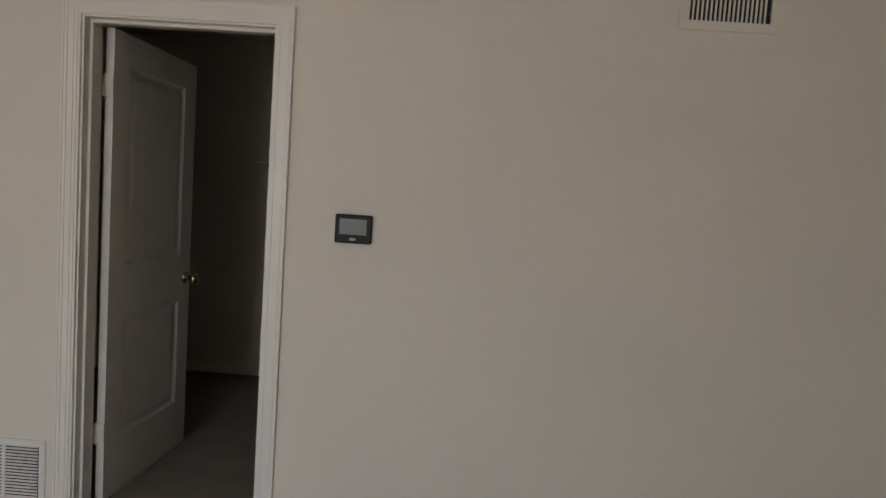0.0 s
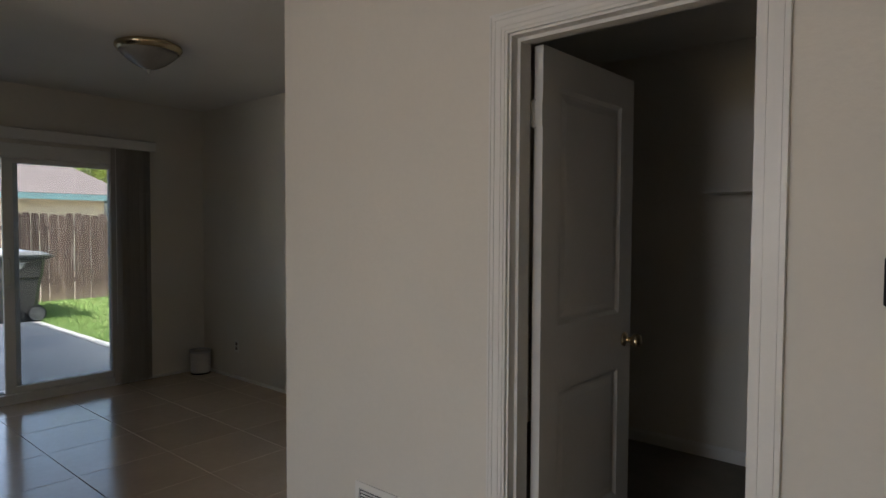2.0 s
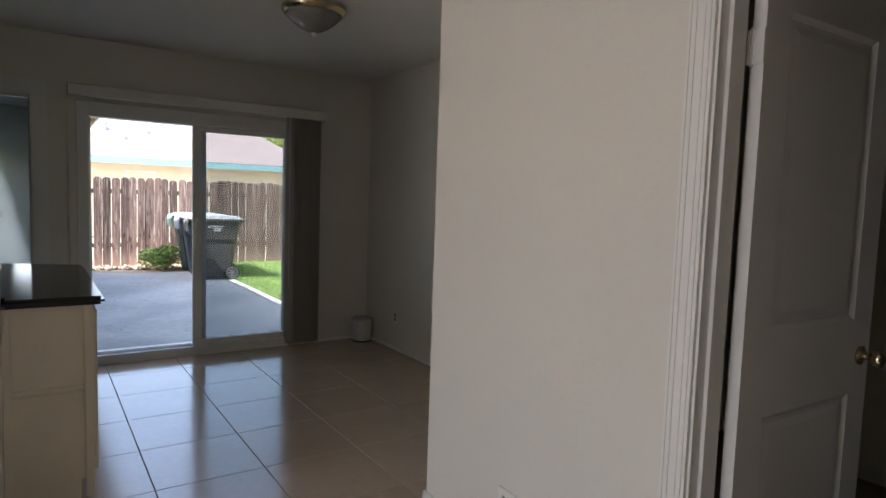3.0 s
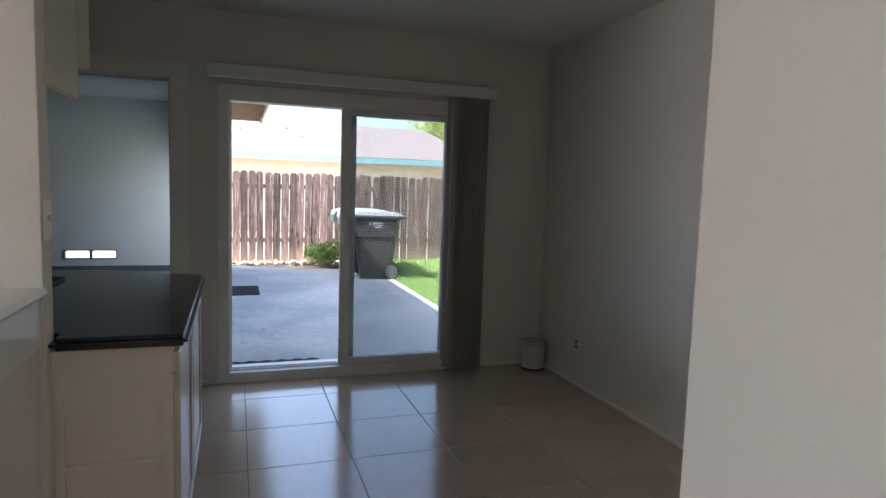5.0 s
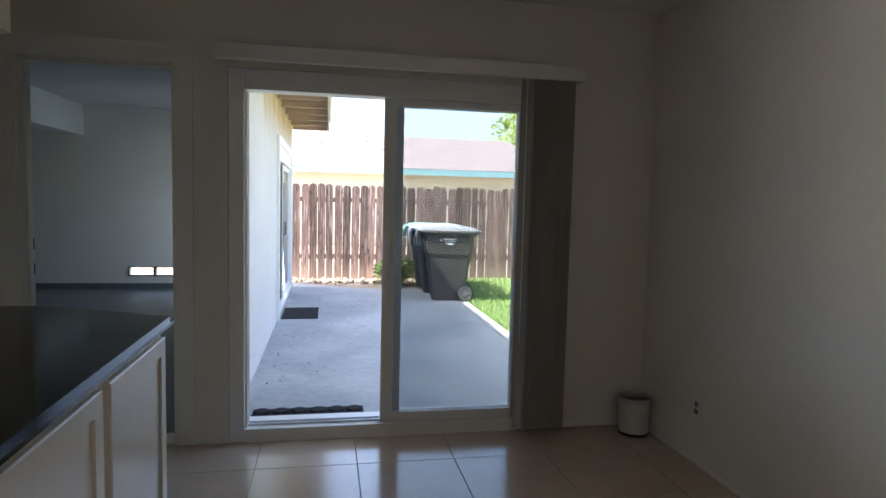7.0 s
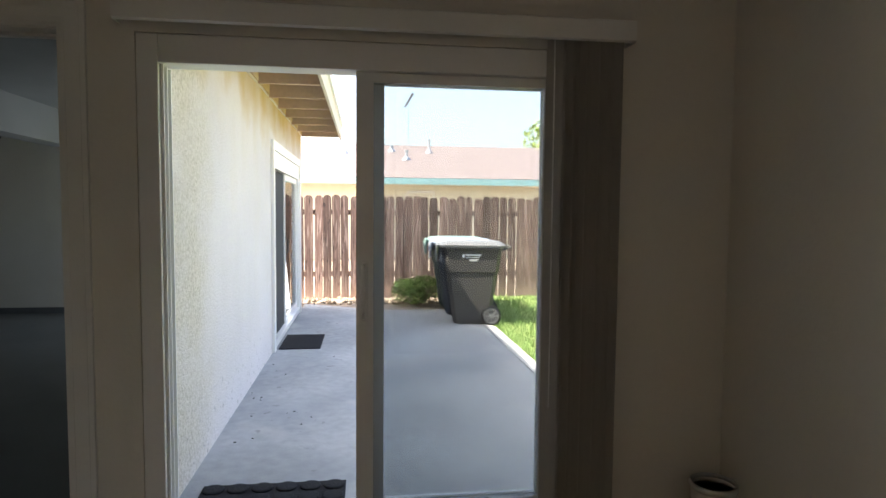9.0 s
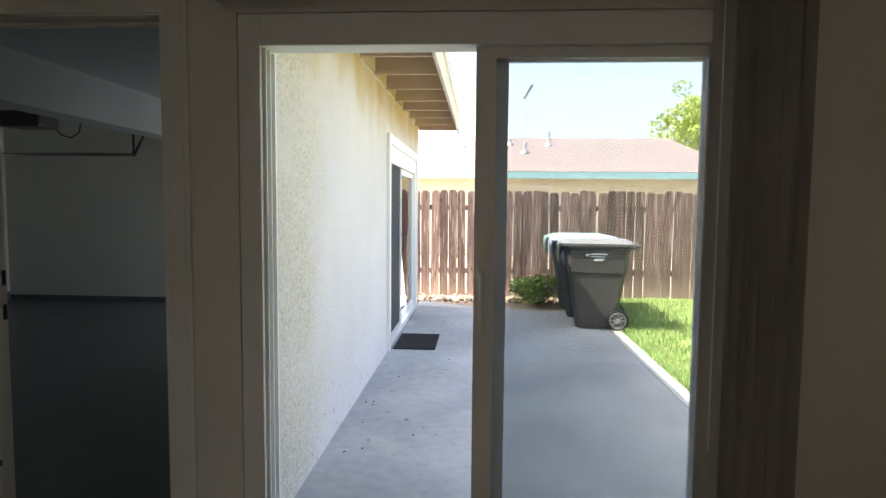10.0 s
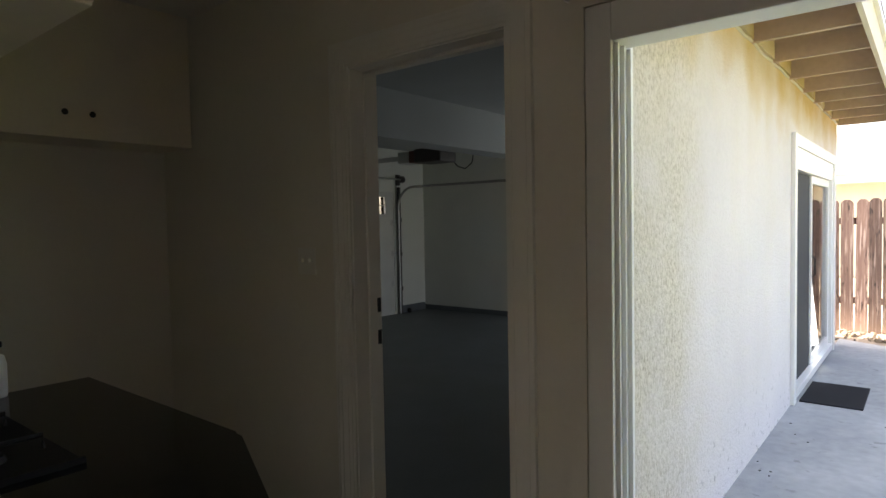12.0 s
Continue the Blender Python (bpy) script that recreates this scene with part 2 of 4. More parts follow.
def prism(bm, pts, a0, a1, axis="z"):
    """Extrudes a closed outline along an axis."""
    def at(p, a):
        return {"z": (p[0], p[1], a), "y": (p[0], a, p[1]), "x": (a, p[0], p[1])}[axis]
    lo = [bm.verts.new(at(p, a0)) for p in pts]
    hi = [bm.verts.new(at(p, a1)) for p in pts]
    n = len(pts)
    bm.faces.new(lo)
    bm.faces.new(hi)
    for i in range(n):
        bm.faces.new([lo[i], lo[(i + 1) % n], hi[(i + 1) % n], hi[i]])
    bmesh.ops.recalc_face_normals(bm, faces=bm.faces)


def tube(bm, pts, r, seg=8):
    """A round bar through points."""
    rings = []
    for i, p in enumerate(pts):
        p = Vector(p)
        d = (Vector(pts[min(i + 1, len(pts) - 1)]) - Vector(pts[max(i - 1, 0)])).normalized()
        u = d.cross(Vector((0, 0, 1)) if abs(d.z) < 0.9 else Vector((1, 0, 0))).normalized()
        v = d.cross(u)
        rings.append([bm.verts.new(p + r * (math.cos(a) * u + math.sin(a) * v)) for a in [2 * math.pi * k / seg for k in range(seg)]])
    for a, b in zip(rings, rings[1:]):
        for k in range(seg):
            bm.faces.new([a[k], a[(k + 1) % seg], b[(k + 1) % seg], b[k]])
    bm.faces.new(rings[0][::-1])
    bm.faces.new(rings[-1])


def lathe(bm, profile, centre, seg=32, axis="z"):
    """Turns a profile of (radius, height) round an axis through centre."""
    c = Vector(centre)
    rings = []
    for r, h in profile:
        ring = []
        for k in range(seg):
            a = 2 * math.pi * k / seg
            p = (r * math.cos(a), r * math.sin(a), h)
            if axis == "x":
                p = (h, p[0], p[1])
            elif axis == "y":
                p = (p[0], h, p[1])
            ring.append(bm.verts.new(c + Vector(p)))
        rings.append(ring)
    for a, b in zip(rings, rings[1:]):
        for k in range(seg):
            bm.faces.new([a[k], a[(k + 1) % seg], b[(k + 1) % seg], b[k]])
    bm.faces.new(rings[0][::-1])
    bm.faces.new(rings[-1])
    bmesh.ops.recalc_face_normals(bm, faces=bm.faces)


def part(name, bm, material, parent=None, label="", smooth=False):
    me = bpy.data.meshes.new(name)
    bmesh.ops.recalc_face_normals(bm, faces=bm.faces)
    bm.to_mesh(me)
    bm.free()
    me.materials.append(material)
    if smooth:
        for p in me.polygons:
            p.use_smooth = True
    ob = new(name, me)
    if parent is not None:
        ob.parent = parent
        if parent.type == 'EMPTY':
            ob.matrix_parent_inverse = parent.matrix_basis.inverted()
    if label:
        ob["label"] = label
    return ob


def thing(name, place, label, category, group="", kind=""):
    ob = new(name)
    ob.empty_display_size = 0.1
    ob.matrix_basis = Matrix.Translation(place)
    return tagged(ob, label, category, group, kind)


def box_part(name, dims, material, parent=None, label="", bevel=0.0):
    bm = bmesh.new()
    bx(bm, *dims, bevel=bevel)
    return part(name, bm, material, parent, label)


def wall(name, axis, a0, a1, d0, d1, z0, z1, holes, material, label):
    """A wall along an axis from a0 to a1, d0..d1 thick, with openings (a, a, z, z) right through it."""
    bm = bmesh.new()
    cuts = sorted({a0, a1, *[h[0] for h in holes], *[h[1] for h in holes]})
    for p, q in zip(cuts, cuts[1:]):
        spans = [(z0, z1)]
        for h in holes:
            if h[0] <= p and q <= h[1]:
                spans = [s for lo, hi in spans for s in ((lo, min(hi, h[2])), (max(lo, h[3]), hi)) if s[1] - s[0] > 1e-4]
        for lo, hi in spans:
            if axis == "x":
                bx(bm, p, q, d0, d1, lo, hi)
            else:
                bx(bm, d0, d1, p, q, lo, hi)
    bmesh.ops.remove_doubles(bm, verts=bm.verts, dist=1e-5)
    return tagged(part(name, bm, material), label, "wall", kind="structure")


# ---- rooms ----
CEIL = 2.50
WX = -5.76          # dining wall with the sliding door
SLIDER = (1.115, 2.815, 0.0, 2.035)
GDOOR = (0.085, 0.848, 0.0, 2.055)
CDOOR = (-1.325, -0.535, 0.0, 2.06)
WINDOW = (-2.3, -0.7, 0.8, 2.12)

tagged(box_part("ceiling", (-5.76, 2.6, -3.2, 4.4, CEIL, CEIL + 0.12), M_CEIL), "flat off-white textured ceiling", "ceiling", kind="structure")
FLOOR = tagged(box_part("floor", (-5.92, 2.75, -3.35, 4.55, -0.15, -0.006), M_GROUT), "brown-grey square floor tiles with dark grout", "floor", kind="structure")
wall("wall_west", "y", -1.40, 3.57, WX - 0.15, WX, 0, 2.6, [SLIDER, GDOOR], M_WALL, "plain off-white painted wall with two door openings")
wall("wall_north", "x", WX - 0.15, -2.575, 3.57, 3.72, 0, CEIL, [], M_WALL, "plain off-white painted dining wall")
wall("wall_closet", "x", -2.575, 2.6, 2.274, 2.394, 0, CEIL, [CDOOR], M_WALL, "cream painted wall with a closet doorway")
wall("wall_closet_side", "y", 2.394, 4.4, -2.575, -2.465, 0, CEIL, [], M_WALL, "off-white painted return wall")
wall("wall_closet_back", "x", -2.465, 2.6, 4.4, 4.55, 0, CEIL, [], M_WALL, "off-white wall at the back of the closet")
wall("wall_east", "y", -3.35, 4.55, 2.6, 2.75, 0, CEIL, [], M_WALL, "cream painted living room wall")
wall("wall_south", "x", -3.45, 2.6, -3.35, -3.2, 0, CEIL, [WINDOW], M_WALL, "cream painted living room wall with a window")
wall("wall_partition", "y", -3.2, 0.60, -3.45, -3.36, 0, CEIL, [], M_WALL, "cream painted wall between living room and kitchen")
wall("wall_kitchen", "x", WX - 0.15, -3.45, -1.55, -1.40, 0, CEIL, [], M_WALL, "off-white painted kitchen wall")

tagged(box_part("closet_floor", (-2.464, 2.599, 2.395, 4.399, 0.0002, 0.010), M_CARPET), "plain brown closet carpet", "floor", kind="structure")

# outdoors: ground, slab
box = bmesh.new()
bx(box, -400, 400, -400, 400, -0.6, -0.16)
tagged(part("ground", box, M_DIRT), "dry bare earth", "ground", kind="structure")
box = bmesh.new()
prism(box, [(-5.91, 1.07), (-5.91, 3.47), (-12.0, 3.47), (-12.05, 2.2), (-12.7, 1.07)], -0.155, -0.06)
tagged(part("patio_slab", box, M_CONC), "weathered grey concrete patio slab", "patio", kind="structure")
box = bmesh.new()
bx(box, -12.4, -5.91, 3.474, 3.60, -0.155, -0.055)
tagged(part("patio_edging", box, M_CURB), "pale concrete edging strip beside the lawn", "edging", kind="structure")
box = bmesh.new()
bx(box, -13.4, -5.91, 3.604, 40, -0.155, -0.07)
tagged(part("lawn", box, M_LAWN), "bright green mown lawn", "lawn", kind="structure")

# garage behind the doorway
GX0, GX1, GY0, GY1, GH = -11.9, -5.915, -4.77, 1.07, 2.6
tagged(box_part("garage_floor", (GX0, GX1, GY0, GY1 - 0.15, -0.155, -0.03), M_GARFLOOR), "dark grey painted garage floor", "floor", kind="structure")
ODOOR = (-11.86, -9.51, -0.03, 1.965)
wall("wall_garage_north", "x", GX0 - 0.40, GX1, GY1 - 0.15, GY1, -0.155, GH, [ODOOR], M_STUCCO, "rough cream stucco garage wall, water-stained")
wall("wall_garage_west", "y", GY0, GY1 - 0.15, GX0 - 0.1, GX0, -0.155, GH, [(-1.223, -0.886, 0.168, 0.284), (-0.861, -0.527, 0.168, 0.284)], M_GARWALL, "white painted garage wall")
wall("wall_garage_south", "x", GX0 - 0.1, GX1, GY0 - 0.15, GY0, -0.155, GH, [(-11.17, -7.53, -0.03, 1.925)], M_GARWALL, "white painted garage wall round the vehicle door")
wall("wall_garage_east", "y", GY0, -1.55, GX1, GX1 + 0.15, -0.155, GH, [], M_GARWALL, "white painted garage wall")
tagged(box_part("ceiling_garage", (GX0 - 0.1, GX1 + 0.155, GY0 - 0.15, GY1 - 0.002, GH + 0.0005, GH + 0.02), M_GARCEIL), "dull grey garage ceiling board", "ceiling", kind="structure")
tagged(box_part("garage_beam", (GX0, GX1, -2.1, -1.8, 2.174, GH), M_GARCEIL), "boxed grey ceiling beam in the garage", "beam", kind="structure")

# ---- sliding door ----
sl = thing("sliding_patio_door", (WX - 0.08, 1.96, 0), "white vinyl sliding patio door slid open, with clear glass", "sliding door", kind="structure")
y0, y1, z0, z1 = SLIDER
for nm, d in (("frame_jamb", (WX - 0.156, WX + 0.012, y0, 1.195, 0.0, z1)), ("frame_jamb", (WX - 0.156, WX + 0.012, 2.755, y1, 0.0, z1)),
              ("frame_head", (WX - 0.10, WX + 0.012, 1.195, 2.755, 1.925, z1)), ("frame_sill", (WX - 0.19, WX + 0.02, 1.195, 2.755, -0.02, 0.075))):
    box_part(nm, d, M_VINYL, sl, bevel=0.004)


def sash(name, xa, xb, ya, yb):
    p = bmesh.new()
    for d in ((xa, xb, ya, ya + 0.07, 0.077, 1.923), (xa, xb, yb - 0.022, yb, 0.077, 1.923), (xa, xb, ya + 0.07, yb - 0.022, 0.077, 0.125), (xa, xb, ya + 0.07, yb - 0.022, 1.885, 1.923)):
        bx(p, *d)
    s = part(name, p, M_VINYL, sl)
    g = box_part("pane", ((xa + xb) / 2 - 0.003, (xa + xb) / 2 + 0.003, ya + 0.07, yb - 0.022, 0.125, 1.885), M_TINT, s)
    g.visible_shadow = False
    return s


sash("fixed_panel", WX - 0.095, WX - 0.06, 1.99, 2.755)
sash("sliding_panel", WX - 0.05, WX - 0.015, 1.945, 2.75)

# handle on the meeting stile of the sliding panel
bm = bmesh.new()
tube(bm, [(WX - 0.012, 1.975, 0.92), (WX + 0.03, 1.975, 0.935), (WX + 0.04, 1.975, 1.0), (WX + 0.04, 1.975, 1.06), (WX + 0.03, 1.975, 1.125), (WX - 0.012, 1.975, 1.14)], 0.009)
part("pull_handle", bm, M_VINYL, sl, smooth=True)
box_part("latch_plate", (WX - 0.017, WX - 0.009, 1.958, 1.992, 0.9, 1.16), M_VINYL, sl, bevel=0.003)
for xr in (WX - 0.105, WX - 0.058, WX - 0.012):
    box_part("jamb_rib", (xr, xr + 0.006, 1.1952, 1.209, 0.077, 1.923), M_VINYL, sl)
for xr in (WX - 0.078, WX - 0.033):
    box_part("sill_track", (xr - 0.003, xr + 0.003, 1.21, 1.944, 0.0752, 0.087), M_STEEL, sl)

# flat casing strip round the slider
cz = bmesh.new()
for d in ((WX, WX + 0.014, 1.06, 1.113, 0, 2.085), (WX, WX + 0.014, 2.817, 2.87, 0, 2.085), (WX, WX + 0.014, 1.113, 2.817, 2.037, 2.085)):
    bx(cz, *d)
tagged(part("trim_slider", cz, M_WALL), "flat painted casing round the sliding door", "trim", kind="structure")

# ---- valance and vertical blinds ----
val = thing("blind_valance", (WX, 2.07, 2.06), "off-white valance box over the vertical blinds", "valance")
bm = bmesh.new()
prism(bm, [(WX + 0.085, 2.058), (WX + 0.10, 2.064), (WX + 0.10, 2.140), (WX + 0.088, 2.148), (WX + 0.085, 2.148)], 1.062, 3.075, "y")
part("face_board", bm, M_TRIM, val)
for ya in (1.062, 3.069):
    box_part("end_return", (WX + 0.001, WX + 0.084, ya, ya + 0.006, 2.06, 2.146), M_TRIM, val)
box_part("top_board", (WX + 0.001, WX + 0.084, 1.069, 3.068, 2.138, 2.146), M_TRIM, val)
box_part("head_rail", (WX + 0.03, WX + 0.062, 1.09, 3.05, 2.085, 2.115), M_TRIM, val)
M_BLIND = mat("blind_fabric", (0.50, 0.47, 0.42), 0.7, vary=0.14, scale=3, fine=90, stretch=(4, 4, 0.3))
nt = M_BLIND.node_tree
tl = nt.nodes.new("ShaderNodeBsdfTranslucent")
mx = nt.nodes.new("ShaderNodeMixShader")
tl.inputs[0].default_value = (0.55, 0.47, 0.37, 1)
mx.inputs[0].default_value = 0.18
nt.links.new(nt.nodes["Principled BSDF"].outputs[0], mx.inputs[1])
nt.links.new(tl.outputs[0], mx.inputs[2])
nt.links.new(mx.outputs[0], nt.nodes["Material Output"].inputs[0])
bl = thing("vertical_blinds", (WX + 0.046, 2.89, 0.02), "grey-beige vertical blinds drawn into a stack", "blinds")
for i in range(15):
    yc = 2.748 + i * 0.0185
    a = radians(58 + 14 * math.sin(i * 2.3))
    ux, uy = math.sin(a) * 0.044, math.cos(a) * 0.044
    bm = bmesh.new()
    pts = []
    for k in range(5):
        q = k / 2 - 1
        bow = 0.006 * (1 - q * q)
        pts.append((WX + 0.048 + ux * q - uy / 0.044 * bow, yc + uy * q + ux / 0.044 * bow))
    outline = pts + [(x + 0.0012, y + 0.0012) for x, y in reversed(pts)]
    prism(bm, outline, 0.022 + 0.004 * (i % 3), 2.075)
    part("slat", bm, M_BLIND, bl)
bm = bmesh.new()
tube(bm, [(WX + 0.07, 2.742, 2.07), (WX + 0.072, 2.742, 1.3), (WX + 0.07, 2.743, 0.55)], 0.003, 6)
part("cord", bm, M_TRIM, bl)

# ---- closet door and its trim ----
trim = bmesh.new()
x0, x1, zt = -1.325, -0.535, 2.06
for d in ((x0, x0 + 0.02, 2.2735, 2.394, 0, zt - 0.02), (x1 - 0.02, x1, 2.2735, 2.394, 0, zt - 0.02), (x0, x1, 2.2735, 2.394, zt - 0.02, zt)):
    bx(trim, *d)
for d in ((x0 + 0.02, x0 + 0.032, 2.31, 2.352, 0, zt - 0.032), (x1 - 0.032, x1 - 0.02, 2.31, 2.352, 0, zt - 0.032), (x0 + 0.02, x1 - 0.02, 2.31, 2.352, zt - 0.032, zt - 0.02)):
    bx(trim, *d)
tagged(part("door_jamb", trim, M_TRIM), "white painted closet door jamb with stops", "door jamb", kind="structure")


def casing(name, axis, face, out, a0, a1, zt, material, width=0.085):
    """Moulded casing round three sides of an opening in a wall whose face lies at 'face'; out: +1 or -1."""
    bm = bmesh.new()
    steps = ((0.0, 0.0115), (0.012, 0.0145), (0.022, 0.0125), (0.030, 0.0145), (0.058, 0.0175), (0.068, 0.0150), (0.076, 0.0175), (0.085, 0.0175))
    steps = [(u * width / 0.085, h) for u, h in steps]
    for (u0, h), (u1, _) in zip(steps, steps[1:]):
        f0, f1 = sorted((face, face + out * h))
        for lo, hi, za, zb in ((a0 - u1, a0 - u0, 0, zt + u1), (a1 + u0, a1 + u1, 0, zt + u1), (a0 - u0, a1 + u0, zt + u0, zt + u1)):
            if axis == "x":
                bx(bm, lo, hi, f0, f1, za, zb)
            else:
                bx(bm, f0, f1, lo, hi, za, zb)
    return tagged(part(name, bm, material), "white moulded door casing", "trim", kind="structure")


casing("trim_closet", "x", 2.2735, -1, x0 + 0.012, x1 - 0.012, zt - 0.012, M_TRIM, 0.070)

cd = thing("closet_door", (-1.27, 2.41, 0.012), "white two-panel interior door standing open into the closet", "door")
turn = Matrix.Translation((-1.267, 2.405, 0)) @ Matrix.Rotation(radians(-2.0), 4, 'Z') @ Matrix.Translation((1.267, -2.405, 0))


def door_part(name, bm, material, parent, label="", smooth=False):
    bmesh.ops.transform(bm, matrix=turn, verts=bm.verts)
    return part(name, bm, material, parent, label, smooth)


DX0, DX1, DY0, DY1 = -1.296, -1.261, 2.405, 3.115
leaf = bmesh.new()
s0, s1 = DY0 + 0.115, DY1 - 0.115
PANELS = ((0.265, 0.805), (1.045, 1.905))
for d in ((DX0, DX1, DY0, s0, 0.012, 2.035), (DX0, DX1, s1, DY1, 0.012, 2.035), (DX0, DX1, s0, s1, 0.012, 0.265), (DX0, DX1, s0, s1, 0.805, 1.045), (DX0, DX1, s0, s1, 1.905, 2.035)):
    bx(leaf, *d)
leaf_ob = door_part("leaf", leaf, M_DOOR, cd)
for za, zb in PANELS:
    p = bmesh.new()
    for out, xf in ((1, DX1), (-1, DX0)):
        ring0 = [(s0, za), (s1, za), (s1, zb), (s0, zb)]
        def inset(r, d):
            return [(r[0][0] + d, r[0][1] + d), (r[1][0] - d, r[1][1] + d), (r[2][0] - d, r[2][1] - d), (r[3][0] + d, r[3][1] - d)]
        levels = [(ring0, -0.001), (inset(ring0, 0.014), -0.011), (inset(ring0, 0.026), -0.011), (inset(ring0, 0.05), -0.004)]
        vs = [[p.verts.new((xf + out * h, y, z)) for y, z in r] for r, h in levels]
        for a, b in zip(vs, vs[1:]):
            for k in range(4):
                p.faces.new([a[k], a[(k + 1) % 4], b[(k + 1) % 4], b[k]])
        p.faces.new(vs[-1])
    door_part("panel", p, M_DOOR, leaf_ob)
M_HINGE = mat("painted_hinge", (0.70, 0.68, 0.62), 0.4, vary=0.06)
for zc in (0.32, 1.80):
    h = bmesh.new()
    bx(h, -1.3045, -1.297, 2.3965, 2.4005, zc - 0.045, zc + 0.045)
    bx(h, -1.297, -1.2612, 2.4005, 2.4045, zc - 0.045, zc + 0.045)
    lathe(h, [(0.006, -0.05), (0.006, 0.05)], (-1.295, 2.405, zc), 10)
    part("hinge", h, M_HINGE, cd, "painted butt hinge")
kb = bmesh.new()
prof = [(0.030, 0.0), (0.031, 0.006), (0.014, 0.012), (0.011, 0.03), (0.017, 0.036), (0.027, 0.046), (0.030, 0.060), (0.026, 0.072), (0.008, 0.078)]
lathe(kb, prof, (DX1, DY1 - 0.060, 0.925), 24, "x")
lathe(kb, [(r, -h) for r, h in prof], (DX0, DY1 - 0.060, 0.925), 24, "x")
door_part("knob", kb, M_BRASS, cd, "worn brass door knob", True)
lt = bmesh.new()
bx(lt, DX0 + 0.006, DX1 - 0.006, DY1, DY1 + 0.003, 0.895, 0.955)
door_part("latch_plate", lt, M_BRASS, cd)

# closet shelf
sh = thing("closet_shelf", (0.0, 4.25, 1.66), "white painted closet shelf on a wall cleat", "shelf")
box_part("board", (-1.25, 2.58, 4.08, 4.395, 1.60, 1.612), M_WALL, sh)
box_part("cleat", (-1.25, 2.58, 4.385, 4.396, 1.535, 1.599), M_WALL, sh)

# ---- baseboards ----
def baseboard(name, axis, a0, a1, face, out, height=0.09, thick=0.013):
    bm = bmesh.new()
    f = (face, face + out * thick, face + out * thick * 0.55)
    prof = [(f[0], 0.0005), (f[1], 0.0005), (f[1], height * 0.75), (f[2], height), (f[0], height)]
    if axis == "x":
        lo = [(a0, y, z) for y, z in prof]
        hi = [(a1, y, z) for y, z in prof]
    else:
        lo = [(x, a0, z) for x, z in prof]
        hi = [(x, a1, z) for x, z in prof]
    lo = [bm.verts.new(v) for v in lo]
    hi = [bm.verts.new(v) for v in hi]
    bm.faces.new(lo), bm.faces.new(hi)
    for i in range(5):
        bm.faces.new([lo[i], lo[(i + 1) % 5], hi[(i + 1) % 5], hi[i]])
    return tagged(part(name, bm, M_TRIM), "white painted baseboard", "baseboard", kind="structure")


baseboard("baseboard_closet_left", "x", -2.589, -2.085, 2.274, -1)
baseboard("baseboard_closet_mid", "x", -1.418, -1.384, 2.274, -1)
baseboard("baseboard_closet_right", "x", -0.476, 2.6, 2.274, -1)
baseboard("baseboard_return", "y", 2.262, 3.57, -2.575, -1)
baseboard("baseboard_north", "x", WX, -2.589, 3.57, -1, 0.025, 0.012)
baseboard("baseboard_west_right", "y", 2.87, 3.558, WX, 1, 0.025, 0.012)
baseboard("baseboard_west_mid", "y", 0.937, 1.06, WX, 1, 0.03, 0.012)
baseboard("baseboard_closet_back", "x", -2.465, 2.6, 4.4, -1)

# ---- return grille in the closet wall ----
gx0, gx1, gz0, gz1 = -2.075, -1.425, 0.055, 0.327
gr = thing("return_air_grille", (-1.75, 2.27, gz0), "white metal return air grille low on the wall", "air grille")
bm = bmesh.new()
fy0, fy1 = 2.266, 2.2737
for d in ((gx0, gx1, fy0, fy1, gz0, gz0 + 0.025), (gx0, gx1, fy0, fy1, gz1 - 0.025, gz1), (gx0, gx0 + 0.025, fy0, fy1, gz0 + 0.025, gz1 - 0.025), (gx1 - 0.025, gx1, fy0, fy1, gz0 + 0.025, gz1 - 0.025)):
    bx(bm, *d)
bays = [gx0 + 0.025 + k * (gx1 - gx0 - 0.05) / 4 for k in range(5)]
for b in bays[1:-1]:
    bx(bm, b - 0.006, b + 0.006, fy0 + 0.001, fy1, gz0 + 0.025, gz1 - 0.025)
part("frame", bm, M_TRIM, gr)
box_part("duct_backing", (gx0 + 0.02, gx1 - 0.02, 2.2722, 2.2738, gz0 + 0.02, gz1 - 0.02), M_BLACK, gr, "dark duct behind the louvres")
bw = bays[1] - bays[0] - 0.012
lm = bmesh.new()
vs = [lm.verts.new(v) for v in ((0, 2.267, 0), (bw, 2.267, 0), (bw, 2.2715, 0.0055), (0, 2.2715, 0.0055), (0, 2.2665, 0.0012), (bw, 2.2665, 0.0012), (bw, 2.271, 0.0067), (0, 2.271, 0.0067))]
for f in ((0, 1, 2, 3), (4, 7, 6, 5), (0, 4, 5, 1), (2, 6, 7, 3), (1, 5, 6, 2), (0, 3, 7, 4)):
    lm.faces.new([vs[i] for i in f])
first = part("slat", lm, M_TRIM, gr)
n_sl = 17
for b in range(4):
    for k in range(n_sl):
        o = first if b == k == 0 else new("slat", first.data)
        o.parent = gr
        o.matrix_parent_inverse = gr.matrix_basis.inverted()
        o.location = (bays[b] + 0.006, 0, gz0 + 0.026 + k * (gz1 - gz0 - 0.056) / (n_sl - 1))
for sx_ in (gx0 + 0.01, gx1 - 0.01):
    bm = bmesh.new()
    lathe(bm, [(0.0035, 0), (0.003, -0.002)], (sx_, fy0, 0.19), 8, "y")
    part("screw", bm, M_STEEL, gr)

